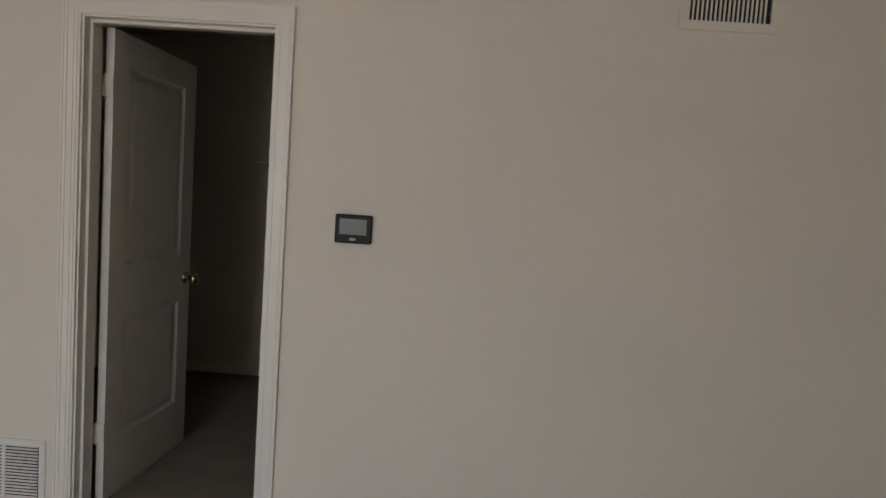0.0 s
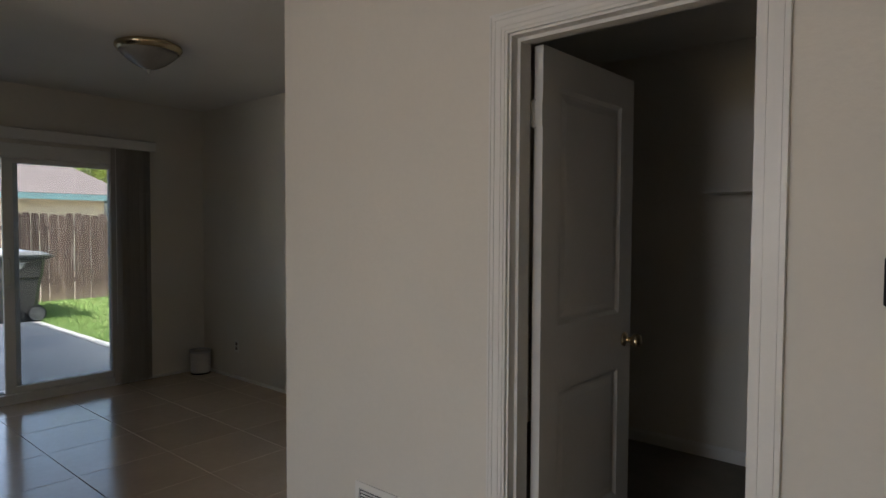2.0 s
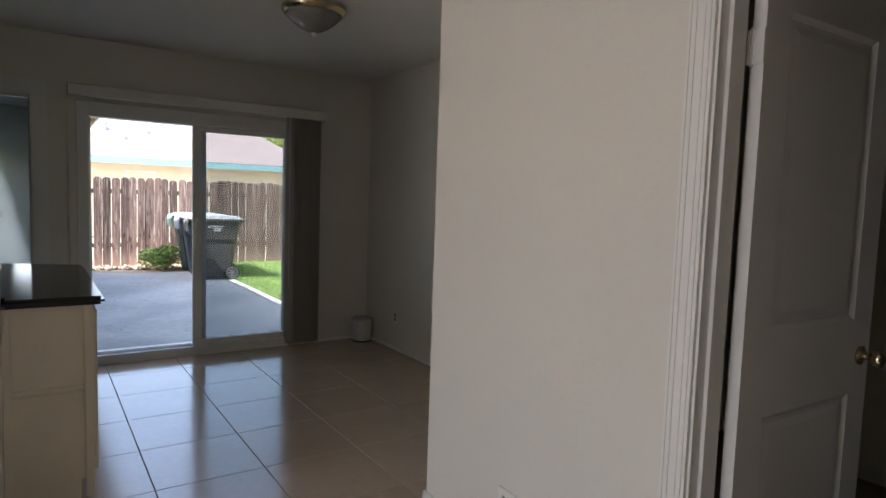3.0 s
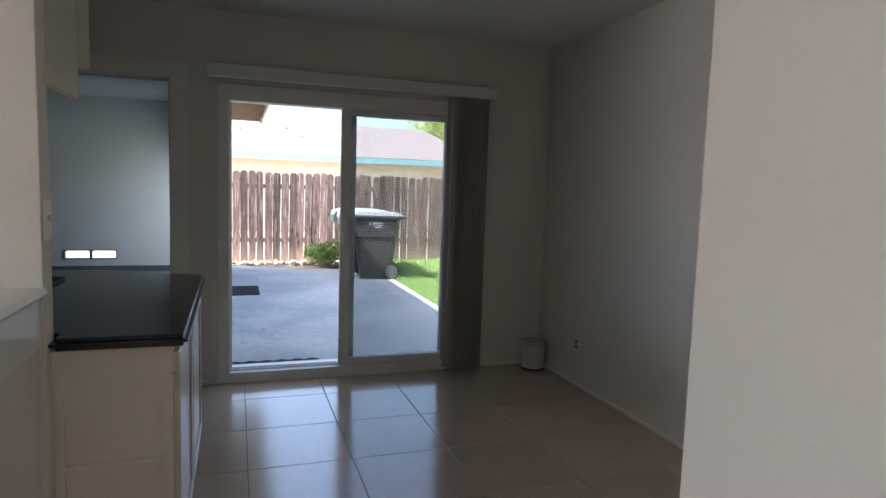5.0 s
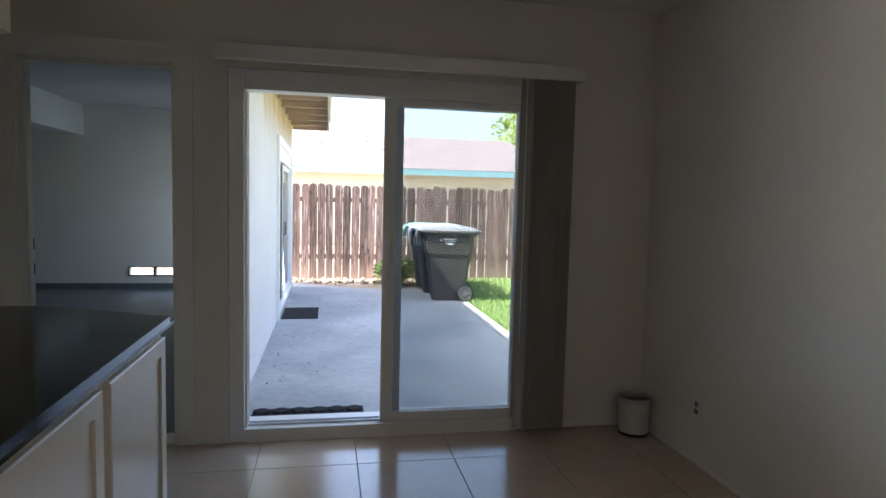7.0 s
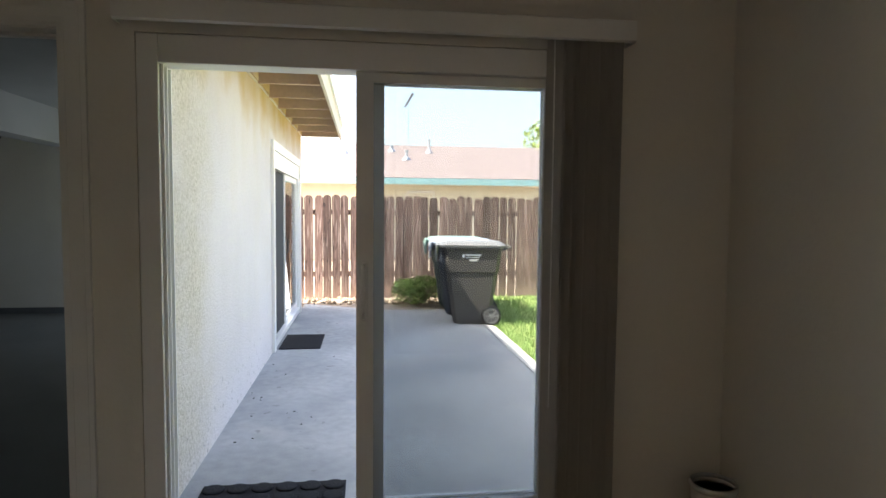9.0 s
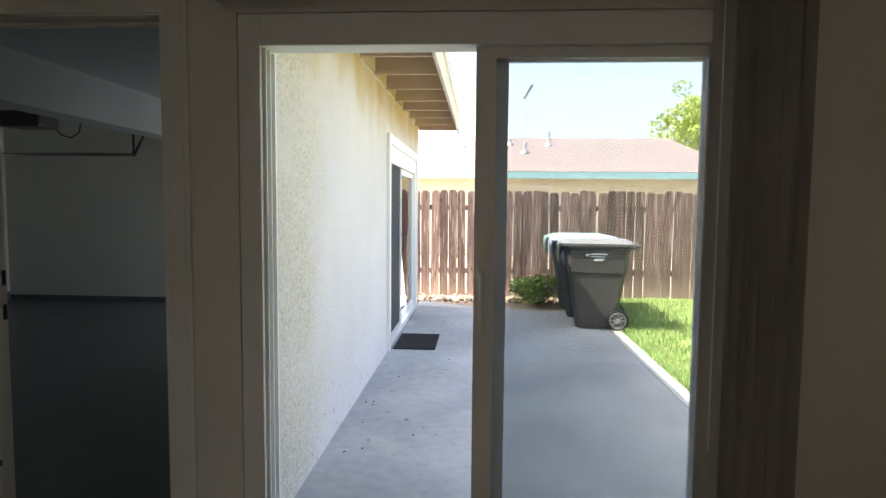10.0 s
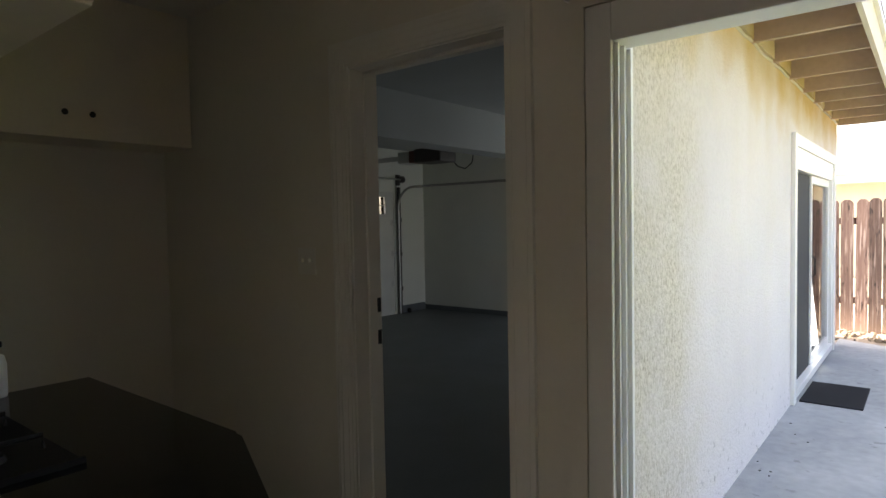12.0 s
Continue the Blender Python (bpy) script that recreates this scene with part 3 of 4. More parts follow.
# ---- supply register high on the wall ----
rg = thing("supply_register", (1.11, 2.27, 2.09), "beige metal supply register with upright vanes", "air vent")
rx0, rx1, rz0, rz1 = 1.009, 1.309, 2.155, 2.305
bm = bmesh.new()
for d in ((rx0 - 0.035, rx1 + 0.035, 2.266, 2.2737, rz0 - 0.035, rz0), (rx0 - 0.035, rx1 + 0.035, 2.266, 2.2737, rz1, rz1 + 0.035), (rx0 - 0.035, rx0, 2.266, 2.2737, rz0, rz1), (rx1, rx1 + 0.035, 2.266, 2.2737, rz0, rz1)):
    bx(bm, *d)
part("frame", bm, M_WALL, rg)
box_part("duct_backing", (rx0, rx1, 2.2725, 2.2738, rz0, rz1), M_BLACK, rg, "dark duct behind the vanes")
for k in range(17):
    xx = rx0 + 0.010 + k * (rx1 - rx0 - 0.018) / 17
    bm = bmesh.new()
    bx(bm, xx, xx + 0.0065, 2.2668, 2.272, rz0 + 0.0003, rz1 - 0.0003)
    part("vane", bm, M_WALL, rg)
bm = bmesh.new()
bx(bm, rx1 - 0.007, rx1 - 0.003, 2.255, 2.2665, 2.185, 2.195)
part("lever", bm, M_STEEL, rg)

# ---- thermostat ----
M_RIMGREY = mat("grey_badge", (0.36, 0.36, 0.36), 0.5, vary=0.05)
th = thing("thermostat", (-0.216, 2.274, 1.235), "black wall thermostat with a grey screen", "thermostat")
M_SCREEN = mat("dead_screen", (0.075, 0.08, 0.083), 0.35, vary=0.05)
box_part("housing", (-0.277, -0.133, 2.246, 2.2737, 1.229, 1.341), M_BLACK, th, bevel=0.006)
box_part("screen", (-0.259, -0.152, 2.2445, 2.2475, 1.263, 1.325), M_SCREEN, th, "blank grey display", bevel=0.001)
bm = bmesh.new()
lathe(bm, [(0.0135, 0), (0.0125, -0.002)], (0, 0, 0), 20, "y")
bmesh.ops.scale(bm, vec=(1, 1, 0.45), verts=bm.verts)
bmesh.ops.translate(bm, vec=(-0.2055, 2.2462, 1.2455), verts=bm.verts)
part("badge", bm, M_RIMGREY, th, "plain silver oval badge")
box_part("wall_plate", (-0.270, -0.126, 2.268, 2.2738, 1.233, 1.337), M_TRIM, th)

# ---- ceiling lamp ----
M_BOWL = mat("smoked_bowl_glass", (0.20, 0.19, 0.17), 0.12, vary=0.12, scale=8)
cl = thing("ceiling_lamp", (-3.89, 2.234, CEIL), "unlit flush ceiling lamp, glass bowl in tarnished rim", "ceiling lamp")
bm = bmesh.new()
lathe(bm, [(0.10, -0.001), (0.165, -0.012), (0.186, -0.022), (0.188, -0.040), (0.178, -0.046), (0.175, -0.058), (0.160, -0.062)], (-3.89, 2.234, CEIL), 40)
part("rim", bm, M_BRASS, cl, "tarnished brass-toned rim", True)
bm = bmesh.new()
lathe(bm, [(0.168, -0.056), (0.152, -0.080), (0.124, -0.106), (0.088, -0.132), (0.048, -0.152), (0.018, -0.162), (0.006, -0.164)], (-3.89, 2.234, CEIL), 40)
part("glass_bowl", bm, M_BOWL, cl, "frosted glass bowl", True)
bm = bmesh.new()
lathe(bm, [(0.016, -0.160), (0.014, -0.168), (0.008, -0.172), (0.010, -0.180), (0.004, -0.190)], (-3.89, 2.234, CEIL), 16)
part("finial", bm, M_METAL, cl, "", True)

# ---- steel pail ----
pl = thing("small_waste_bin", (-5.62, 3.455, 0.0), "small round open waste bin on the tiles", "waste bin")
bm = bmesh.new()
lathe(bm, [(0.084, 0.001), (0.086, 0.012), (0.091, 0.205), (0.092, 0.21), (0.084, 0.21), (0.076, 0.03), (0.004, 0.03)], (-5.62, 3.455, 0.0), 28)
part("body", bm, mat("pail_steel", (0.66, 0.64, 0.61), 0.45, metal=0.1, vary=0.08), pl, "", True)
bm = bmesh.new()
lathe(bm, [(0.0925, 0.198), (0.097, 0.203), (0.099, 0.216), (0.096, 0.226), (0.088, 0.226), (0.0855, 0.212), (0.0925, 0.198)], (-5.62, 3.455, 0.0), 28)
part("rim", bm, M_STEEL, pl, "rolled steel rim", True)
bm = bmesh.new()
lathe(bm, [(0.088, 0.0005), (0.089, 0.010), (0.086, 0.014)], (-5.62, 3.455, 0.0), 28)
part("base_ring", bm, M_BLACK, pl)


M_SOCKET = mat("aged_socket", (0.22, 0.20, 0.17), 0.5, vary=0.1)


def wall_plate(name, c, axis, out, label, category, n=1, rocker=False):
    """A cover plate at c on a wall; axis: the wall's own direction."""
    o = thing(name, c, label, category)
    def b(u0, u1, h0, h1, za, zb):
        f0, f1 = sorted((h0 * out, h1 * out))
        return (c[0] + u0, c[0] + u1, c[1] + f0, c[1] + f1, c[2] + za, c[2] + zb) if axis == "x" else (c[0] + f0, c[0] + f1, c[1] + u0, c[1] + u1, c[2] + za, c[2] + zb)
    w = 0.035 + 0.023 * (n - 1)
    box_part("cover", b(-w, w, 0.0005, 0.006, -0.057, 0.057), M_TRIM, o, bevel=0.002)
    for k in range(n):
        u = (k - (n - 1) / 2) * 0.046
        if rocker:
            box_part("toggle", b(u - 0.004, u + 0.004, 0.006, 0.016, -0.004, 0.012), M_TRIM, o)
        else:
            for zz in (-0.02, 0.02):
                box_part("socket", b(u - 0.016, u + 0.016, 0.005, 0.0075, zz - 0.014, zz + 0.014), M_SOCKET, o)
                for du in (-0.006, 0.006):
                    box_part("slot", b(u + du - 0.0015, u + du + 0.0015, 0.0072, 0.0079, zz - 0.006, zz + 0.005), M_BLACK, o)
    return o


wall_plate("power_outlet", (-5.17, 3.57, 0.30), "x", -1, "white duplex power outlet low on the wall", "outlet")
wall_plate("light_switch", (WX, -0.19, 1.265), "y", 1, "white double toggle light switch", "light switch", 2, True)

# ---- garage doorway trim ----
gy0, gy1, gz = GDOOR[0], GDOOR[1], GDOOR[3]
jamb = thing("door_jamb_garage", (WX - 0.075, (gy0 + gy1) / 2, 0), "white painted garage doorway jamb, door removed", "door jamb", kind="structure")
for nm, d in (("side_jamb", (WX - 0.1505, WX + 0.0005, gy0, gy0 + 0.018, 0, gz - 0.018)), ("side_jamb", (WX - 0.1505, WX + 0.0005, gy1 - 0.018, gy1, 0, gz - 0.018)), ("head_jamb", (WX - 0.1505, WX + 0.0005, gy0, gy1, gz - 0.0178, gz)),
              ("stop", (WX - 0.11, WX - 0.07, gy0 + 0.0182, gy0 + 0.03, 0.0125, gz - 0.031)), ("stop", (WX - 0.11, WX - 0.07, gy1 - 0.03, gy1 - 0.0182, 0.0125, gz - 0.031)), ("stop", (WX - 0.11, WX - 0.07, gy0 + 0.0182, gy1 - 0.0182, gz - 0.0305, gz - 0.0182))):
    box_part(nm, d, M_TRIM, jamb, bevel=0.0015)
box_part("threshold", (WX - 0.15, WX, gy0 + 0.0185, gy1 - 0.0185, -0.005, 0.012), M_TRIM, jamb)
casing("trim_garage", "y", WX, 1, gy0 + 0.012, gy1 - 0.012, gz - 0.012, M_TRIM, 0.10)
for zc in (0.945, 1.08):
    box_part("strike_plate", (WX - 0.145, WX - 0.125, gy0 + 0.0181, gy0 + 0.0205, zc - 0.03, zc + 0.03), M_BLACK, jamb, "dark strike plate")
for zc in (0.25, 1.05, 1.78):
    box_part("hinge", (WX - 0.149, WX - 0.118, gy1 - 0.0205, gy1 - 0.018, zc - 0.045, zc + 0.045), M_BRASS, jamb, "bare hinge leaf")

def frame_ring(bm, u0, u1, z0, z1, w, y0, y1):
    """One joined rectangular frame of width w in the plane of x and z, eased on its outer front edge."""
    e = 0.004
    loops = [((u0, u1, z0, z1), y0), ((u0, u1, z0, z1), y1 - e), ((u0 + e, u1 - e, z0 + e, z1 - e), y1), ((u0 + w, u1 - w, z0 + w, z1 - w), y1), ((u0 + w, u1 - w, z0 + w, z1 - w), y0)]
    vs = [[bm.verts.new((x, y, z)) for x, z in ((a, c), (b, c), (b, d), (a, d))] for (a, b, c, d), y in loops]
    for p, q in zip(vs, vs[1:] + vs[:1]):
        for k in range(4):
            bm.faces.new([p[k], p[(k + 1) % 4], q[(k + 1) % 4], q[k]])


# ---- kitchen peninsula ----
TOP = [(-3.385, 1.097), (-4.68, 1.090), (-4.925, 0.58), (-4.94, -0.35), (-3.452, -0.35), (-3.452, 0.727), (-3.385, 0.727)]
bm = bmesh.new()
prism(bm, TOP, 0.877, 0.915)
es = [e for e in bm.edges if abs(e.verts[0].co.z - e.verts[1].co.z) < 1e-6]
bmesh.ops.bevel(bm, geom=es, offset=0.014, segments=4, affect='EDGES')
tagged(part("countertop", bm, M_GRANITE), "glossy black stone countertop on the peninsula", "countertop")

bc = thing("base_cabinet", (-4.02, 1.0, 0), "cream painted base cabinet with two panelled doors", "cabinet")
bm = bmesh.new()
prism(bm, [(-3.415, 1.05), (-4.638, 1.05), (-4.86, 0.57), (-4.87, -0.29), (-3.452, -0.29), (-3.452, 0.727), (-3.415, 0.727)], 0.10, 0.876)
part("carcass", bm, M_CAB, bc)
bm = bmesh.new()
prism(bm, [(-3.425, 1.0), (-4.60, 1.0), (-4.80, 0.57), (-4.80, -0.24), (-3.452, -0.24), (-3.452, 0.727), (-3.425, 0.727)], 0.001, 0.0995)
part("plinth", bm, M_CAB, bc)
box_part("end_stile", (-3.4147, -3.405, 1.02, 1.052, 0.02, 0.874), M_CAB, bc)
box_part("end_stile", (-3.4147, -3.405, 0.727, 0.755, 0.02, 0.874), M_CAB, bc)
bm = bmesh.new()
prism(bm, [(-3.4147, 0.497), (-3.405, 0.502), (-3.403, 0.512), (-3.405, 0.522), (-3.4147, 0.527)], 0.756, 1.019, "y")
part("end_batten", bm, M_CAB, bc)
for xa, xb in ((-4.013, -3.435), (-4.630, -4.068)):
    d = bmesh.new()
    ya, yb = 1.0505, 1.070
    w = 0.058
    frame_ring(d, xa, xb, 0.125, 0.848, w, ya, yb)
    dd = part("door", d, M_CAB, bc)
    p = bmesh.new()
    bx(p, xa + w, xb - w, ya, yb - 0.009, 0.125 + w, 0.848 - w)
    part("panel", p, M_CAB, dd)
    xh = xb if xb > -3.5 else xa
    sg = 1 if xb > -3.5 else -1
    for zz in (0.22, 0.755):
        h = bmesh.new()
        f0, f1 = sorted((xh + sg * 0.0005, xh + sg * 0.018))
        bx(h, f0, f1, 1.0505, 1.0545, zz - 0.028, zz + 0.028)
        for q in (-0.016, 0.016):
            lathe(h, [(0.004, 0), (0.0035, 0.002)], (xh + sg * 0.011, 1.0545, zz + q), 8, "y")
        tube(h, [(xh + sg * 0.003, 1.058, zz - 0.03), (xh + sg * 0.003, 1.058, zz + 0.03)], 0.005, 8)
        part("hinge", h, M_HINGE, dd, "painted surface hinge")

# gas cooktop let into the counter
ck = thing("cooktop", (-4.2, 0.2, 0.915), "black gas cooktop with cast grates in the counter", "cooktop")
box_part("glass_top", (-4.60, -3.98, -0.05, 0.475, 0.9155, 0.926), M_BLACK, ck, bevel=0.003)
box_part("steel_edge", (-4.605, -3.975, 0.4755, 0.487, 0.9155, 0.929), M_BLACK, ck)
for cx in (-4.45, -4.13):
    for cy in (0.08, 0.34):
        b = bmesh.new()
        lathe(b, [(0.05, 0.926), (0.045, 0.938), (0.03, 0.942), (0.028, 0.95), (0.004, 0.951)], (cx, cy, 0), 20)
        bn = part("burner", b, M_BLACK, ck)
        g = bmesh.new()
        for dx, dy in ((0.12, 0), (0, 0.11)):
            tube(g, [(cx - dx, cy - dy, 0.926), (cx - dx, cy - dy, 0.957), (cx + dx, cy + dy, 0.957), (cx + dx, cy + dy, 0.926)], 0.006, 6)
        part("grate", g, M_BLACK, bn)

# cabinets over the cooktop, and the stepped end unit
def upper(name, dims, label, doors):
    o = thing(name, (dims[0], dims[3], dims[4]), label, "cabinet")
    box_part("body", dims, M_CAB, o, bevel=0.003)
    xa, xb = dims[0], dims[1]
    for k in range(doors):
        u0 = xa + 0.004 + k * (xb - xa) / doors
        u1 = xa - 0.004 + (k + 1) * (xb - xa) / doors
        d = bmesh.new()
        bx(d, u0, u1, dims[3] + 0.0005, dims[3] + 0.019, dims[4] + 0.004, CEIL - 0.06, bevel=0.003)
        part("door", d, M_CAB, o)
    return o


upper("hood_cabinet", (-4.387, -3.452, -0.10, 0.590, 1.707, CEIL - 0.002), "off-white cabinet hung above the cooktop", 2)
upper("end_cabinet", (-4.617, -4.389, -0.10, 0.590, 1.868, CEIL - 0.002), "narrow off-white cabinet hung beside the hood cabinet", 1)
sc = thing("wall_cabinet", (-5.0, -1.2, 1.8), "off-white kitchen wall cabinet with two open holes", "cabinet")
box_part("body", (WX + 0.003, -3.47, -1.397, -1.10, 1.83, CEIL - 0.002), M_CAB, sc, bevel=0.003)
for hx in (-5.279, -5.164):
    bm = bmesh.new()
    lathe(bm, [(0.014, 0.0), (0.014, 0.003)], (hx, -1.10, 1.946), 14, "y")
    part("drilled_hole", bm, M_BLACK, sc, "dark drilled hole")
so = thing("soap_bottle", (-4.652, -0.305, 0.915), "white pump bottle with a black cap", "bottle")
bm = bmesh.new()
lathe(bm, [(0.03, 0.0005), (0.032, 0.01), (0.032, 0.10), (0.026, 0.125), (0.012, 0.132)], (-4.652, -0.305, 0.915), 20)
part("body", bm, M_VINYL, so, "", True)
bm = bmesh.new()
lathe(bm, [(0.014, 0.131), (0.014, 0.15), (0.022, 0.152), (0.022, 0.168), (0.004, 0.169)], (-4.652, -0.305, 0.915), 16)
part("cap", bm, M_BLACK, so, "black cap", True)

# end post and low wall beside the peninsula
tagged(box_part("trim_wall_end", (-3.4515, -3.3605, 0.6005, 0.726, 0, CEIL - 0.001), M_WALL, bevel=0.003), "cream painted post at the end of the wall", "trim", kind="structure")
tagged(box_part("wall_low", (-3.36, -2.85, 0.60, 0.705, 0, 1.045), M_WALL), "low cream painted half wall", "wall", kind="structure")
bm = bmesh.new()
prism(bm, [(0.585, 1.046), (0.73, 1.046), (0.736, 1.056), (0.73, 1.072), (0.585, 1.072)], -3.36, -2.83, "x")
tagged(part("trim_low_wall_cap", bm, M_TRIM), "white moulded cap on the half wall", "trim", kind="structure")
tagged(box_part("trim_low_wall_board", (-3.36, -2.85, 0.7055, 0.717, 0.90, 1.0455), M_TRIM), "white board under the cap", "trim", kind="structure")
wall_plate("phone_plate", (-3.405, 0.726, 1.26), "x", 1, "white cover plate on the wall end", "cover plate", 1, True)

# ---- garage contents ----
M_PANEL = mat("garage_door_paint", (0.62, 0.63, 0.62), 0.5, vary=0.05)
M_DARK = mat("dark_motor_housing", (0.05, 0.045, 0.045), 0.5, vary=0.2)
tagged(box_part("trim_garage_base", (GX0, GX0 + 0.012, GY0, GY1 - 0.15, -0.03, 0.05), M_GARFLOOR), "dark grey painted base strip", "baseboard", kind="structure")
tagged(box_part("trim_garage_base_south", (GX0 + 0.013, -11.30, GY0, GY0 + 0.012, -0.03, 0.09), M_GARFLOOR), "dark grey painted base strip", "baseboard", kind="structure")
gd = thing("garage_door", (-9.35, GY0, -0.03), "white sectional overhead garage door, closed", "garage door")
DA, DB = -11.165, -7.535
for k in range(4):
    za = -0.028 + k * 0.49
    bm = bmesh.new()
    if k < 3:
        bx(bm, DA, DB, GY0 - 0.06, GY0 - 0.015, za, za + 0.4895)
        for j in range(6):
            xa = DA + 0.075 + j * 0.6
            bx(bm, xa, xa + 0.48, GY0 - 0.0152, GY0 - 0.010, za + 0.08, za + 0.405)
    else:
        wins = [(DA + 0.17 + j * 0.6, DA + 0.47 + j * 0.6) for j in range(6)]
        xs = sorted({DA, DB, *[w for p in wins for w in p]})
        for p, q in zip(xs, xs[1:]):
            if (p, q) in wins:
                bx(bm, p, q, GY0 - 0.06, GY0 - 0.015, za, za + 0.13)
                bx(bm, p, q, GY0 - 0.06, GY0 - 0.015, za + 0.40, za + 0.4895)
                bx(bm, p, q, GY0 - 0.045, GY0 - 0.03, za + 0.255, za + 0.275)
                bx(bm, (p + q) / 2 - 0.01, (p + q) / 2 + 0.01, GY0 - 0.045, GY0 - 0.03, za + 0.13, za + 0.40)
            else:
                bx(bm, p, q, GY0 - 0.06, GY0 - 0.015, za, za + 0.4895)
    section = part("section", bm, M_PANEL, gd)
    if k == 3:
        for p, q in wins:
            box_part("pane", (p, q, GY0 - 0.043, GY0 - 0.039, za + 0.13, za + 0.40), M_GLASS, section)
    if k:
        bm = bmesh.new()
        bx(bm, DA + 0.01, DA + 0.07, GY0 - 0.0145, GY0 - 0.011, za - 0.045, za + 0.04)
        tube(bm, [(DA + 0.02, GY0 - 0.006, za - 0.003), (DA - 0.05, GY0 + 0.03, za - 0.003)], 0.007, 6)
        part("hinge", bm, M_STEEL, section, "steel roller hinge")
box_part("bottom_seal", (DA, DB, GY0 - 0.05, GY0 - 0.02, -0.03, -0.0285), M_BLACK, gd)
M_TRACK = mat("dull_track_steel", (0.30, 0.30, 0.30), 0.45, metal=0.9, vary=0.15)
TRX, TRY = -11.225, GY0 + 0.05
tr = thing("garage_door_track", (TRX, TRY, -0.03), "galvanised steel garage door track with curved corner", "door track")
bm = bmesh.new()
arc = [(TRX, TRY + 0.32 - 0.32 * math.cos(a), 1.67 + 0.32 * math.sin(a)) for a in [math.pi / 2 * k / 8 for k in range(9)]]
tube(bm, [(TRX, TRY, -0.03), (TRX, TRY, 1.0)] + arc + [(TRX, -2.46, 1.99)], 0.019, 8)
part("rail", bm, M_TRACK, tr)
box_part("upright_angle", (TRX - 0.045, TRX - 0.022, GY0 + 0.001, GY0 + 0.06, -0.03, 2.0), M_DARK, tr, "dark upright angle")
for zz in (0.35, 0.9, 1.45):
    box_part("bracket", (TRX - 0.05, TRX - 0.018, GY0 + 0.0605, GY0 + 0.075, zz, zz + 0.06), M_DARK, tr)
bm = bmesh.new()
tube(bm, [(TRX, -2.48, 1.97), (TRX, -2.48, GH)], 0.016, 6)
tube(bm, [(TRX, -2.48, 1.97), (TRX, -2.24, GH - 0.18), (TRX, -2.13, GH)], 0.016, 6)
part("hanger", bm, M_DARK, tr)
bm = bmesh.new()
tube(bm, [(-11.36, GY0 + 0.09, 2.12), (-7.4, GY0 + 0.09, 2.12)], 0.014, 8)
part("torsion_shaft", bm, M_STEEL, tr)
bm = bmesh.new()
lathe(bm, [(0.015, -0.03), (0.055, -0.028), (0.055, 0.028), (0.015, 0.03)], (-11.27, GY0 + 0.09, 2.12), 16, "x")
part("cable_drum", bm, M_DARK, tr, smooth=True)
box_part("bearing_plate", (-11.30, -11.22, GY0 + 0.001, GY0 + 0.03, 2.03, 2.2), M_DARK, tr)
stopper = bmesh.new()
lathe(stopper, [(0.03, -0.03), (0.032, 0.02), (0.02, 0.045), (0.004, 0.05)], (-11.42, GY0 + 0.07, 0.0), 12)
tagged(part("rubber_stopper", stopper, M_BLACK), "small black rubber stopper on the garage floor", "stopper")
op = thing("garage_door_opener", (-9.35, -2.4, 2.09), "garage door opener motor hung from the ceiling", "door opener")
box_part("motor_housing", (-9.50, -9.20, -2.60, -2.22, 2.09, 2.245), M_DARK, op, bevel=0.02)
box_part("lens_cover", (-9.47, -9.23, -2.70, -2.605, 2.10, 2.235), mat("dull_red_housing", (0.10, 0.035, 0.03), 0.5, vary=0.15), op, "dull red housing end", bevel=0.012)
box_part("front_cover", (-9.46, -9.24, -2.88, -2.705, 2.10, 2.235), M_PANEL, op, "pale light cover", bevel=0.015)
box_part("rail", (-9.375, -9.325, GY0 + 0.02, -2.885, 2.15, 2.20), M_STEEL, op)
for hx in (-9.46, -9.24):
    box_part("hanger", (hx - 0.01, hx + 0.01, -2.42, -2.40, 2.247, GH), M_DARK, op)
bm = bmesh.new()
tube(bm, [(-9.50, -2.3, 2.14), (-9.56, -2.25, 2.05), (-9.66, -2.22, 2.03), (-9.76, -2.20, 2.10), (-9.78, -2.18, 2.25), (-9.78, -2.16, GH)], 0.007, 6)
part("power_cord", bm, M_BLACK, op)
# foundation vents that let daylight in low on the far wall
for k in range(2):
    yv = (-1.0545, -0.694)[k]
    v = thing("foundation_vent", (GX0, yv, 0.2), "low wall vent bright with daylight", "vent", "garage vents")
    bm = bmesh.new()
    for d in ((GX0 + 0.0005, GX0 + 0.012, yv - 0.179, yv + 0.179, 0.155, 0.170), (GX0 + 0.0005, GX0 + 0.012, yv - 0.179, yv + 0.179, 0.282, 0.295), (GX0 + 0.0005, GX0 + 0.012, yv - 0.179, yv - 0.164, 0.170, 0.282), (GX0 + 0.0005, GX0 + 0.012, yv + 0.164, yv + 0.179, 0.170, 0.282)):
        bx(bm, *d)
    part("frame", bm, M_DARK, v)

# ---- outdoors: garage eave ----
M_EAVE = mat("eave_wood_paint", (0.46, 0.34, 0.25), 0.8, vary=0.12, scale=3, fine=30, stretch=(1, 1, 1))
M_FASCIA = mat("fascia_paint", (0.60, 0.54, 0.45), 0.7, vary=0.08)
M_SHINGLE = mat("asphalt_shingle", (0.24, 0.19, 0.165), 0.95, vary=0.2, scale=3, fine=40, bump=0.6, bump_scale=30)
SLOPE = 0.30


def roof_z(y):
    return 2.645 + max(0.0, 1.07 - y) * SLOPE


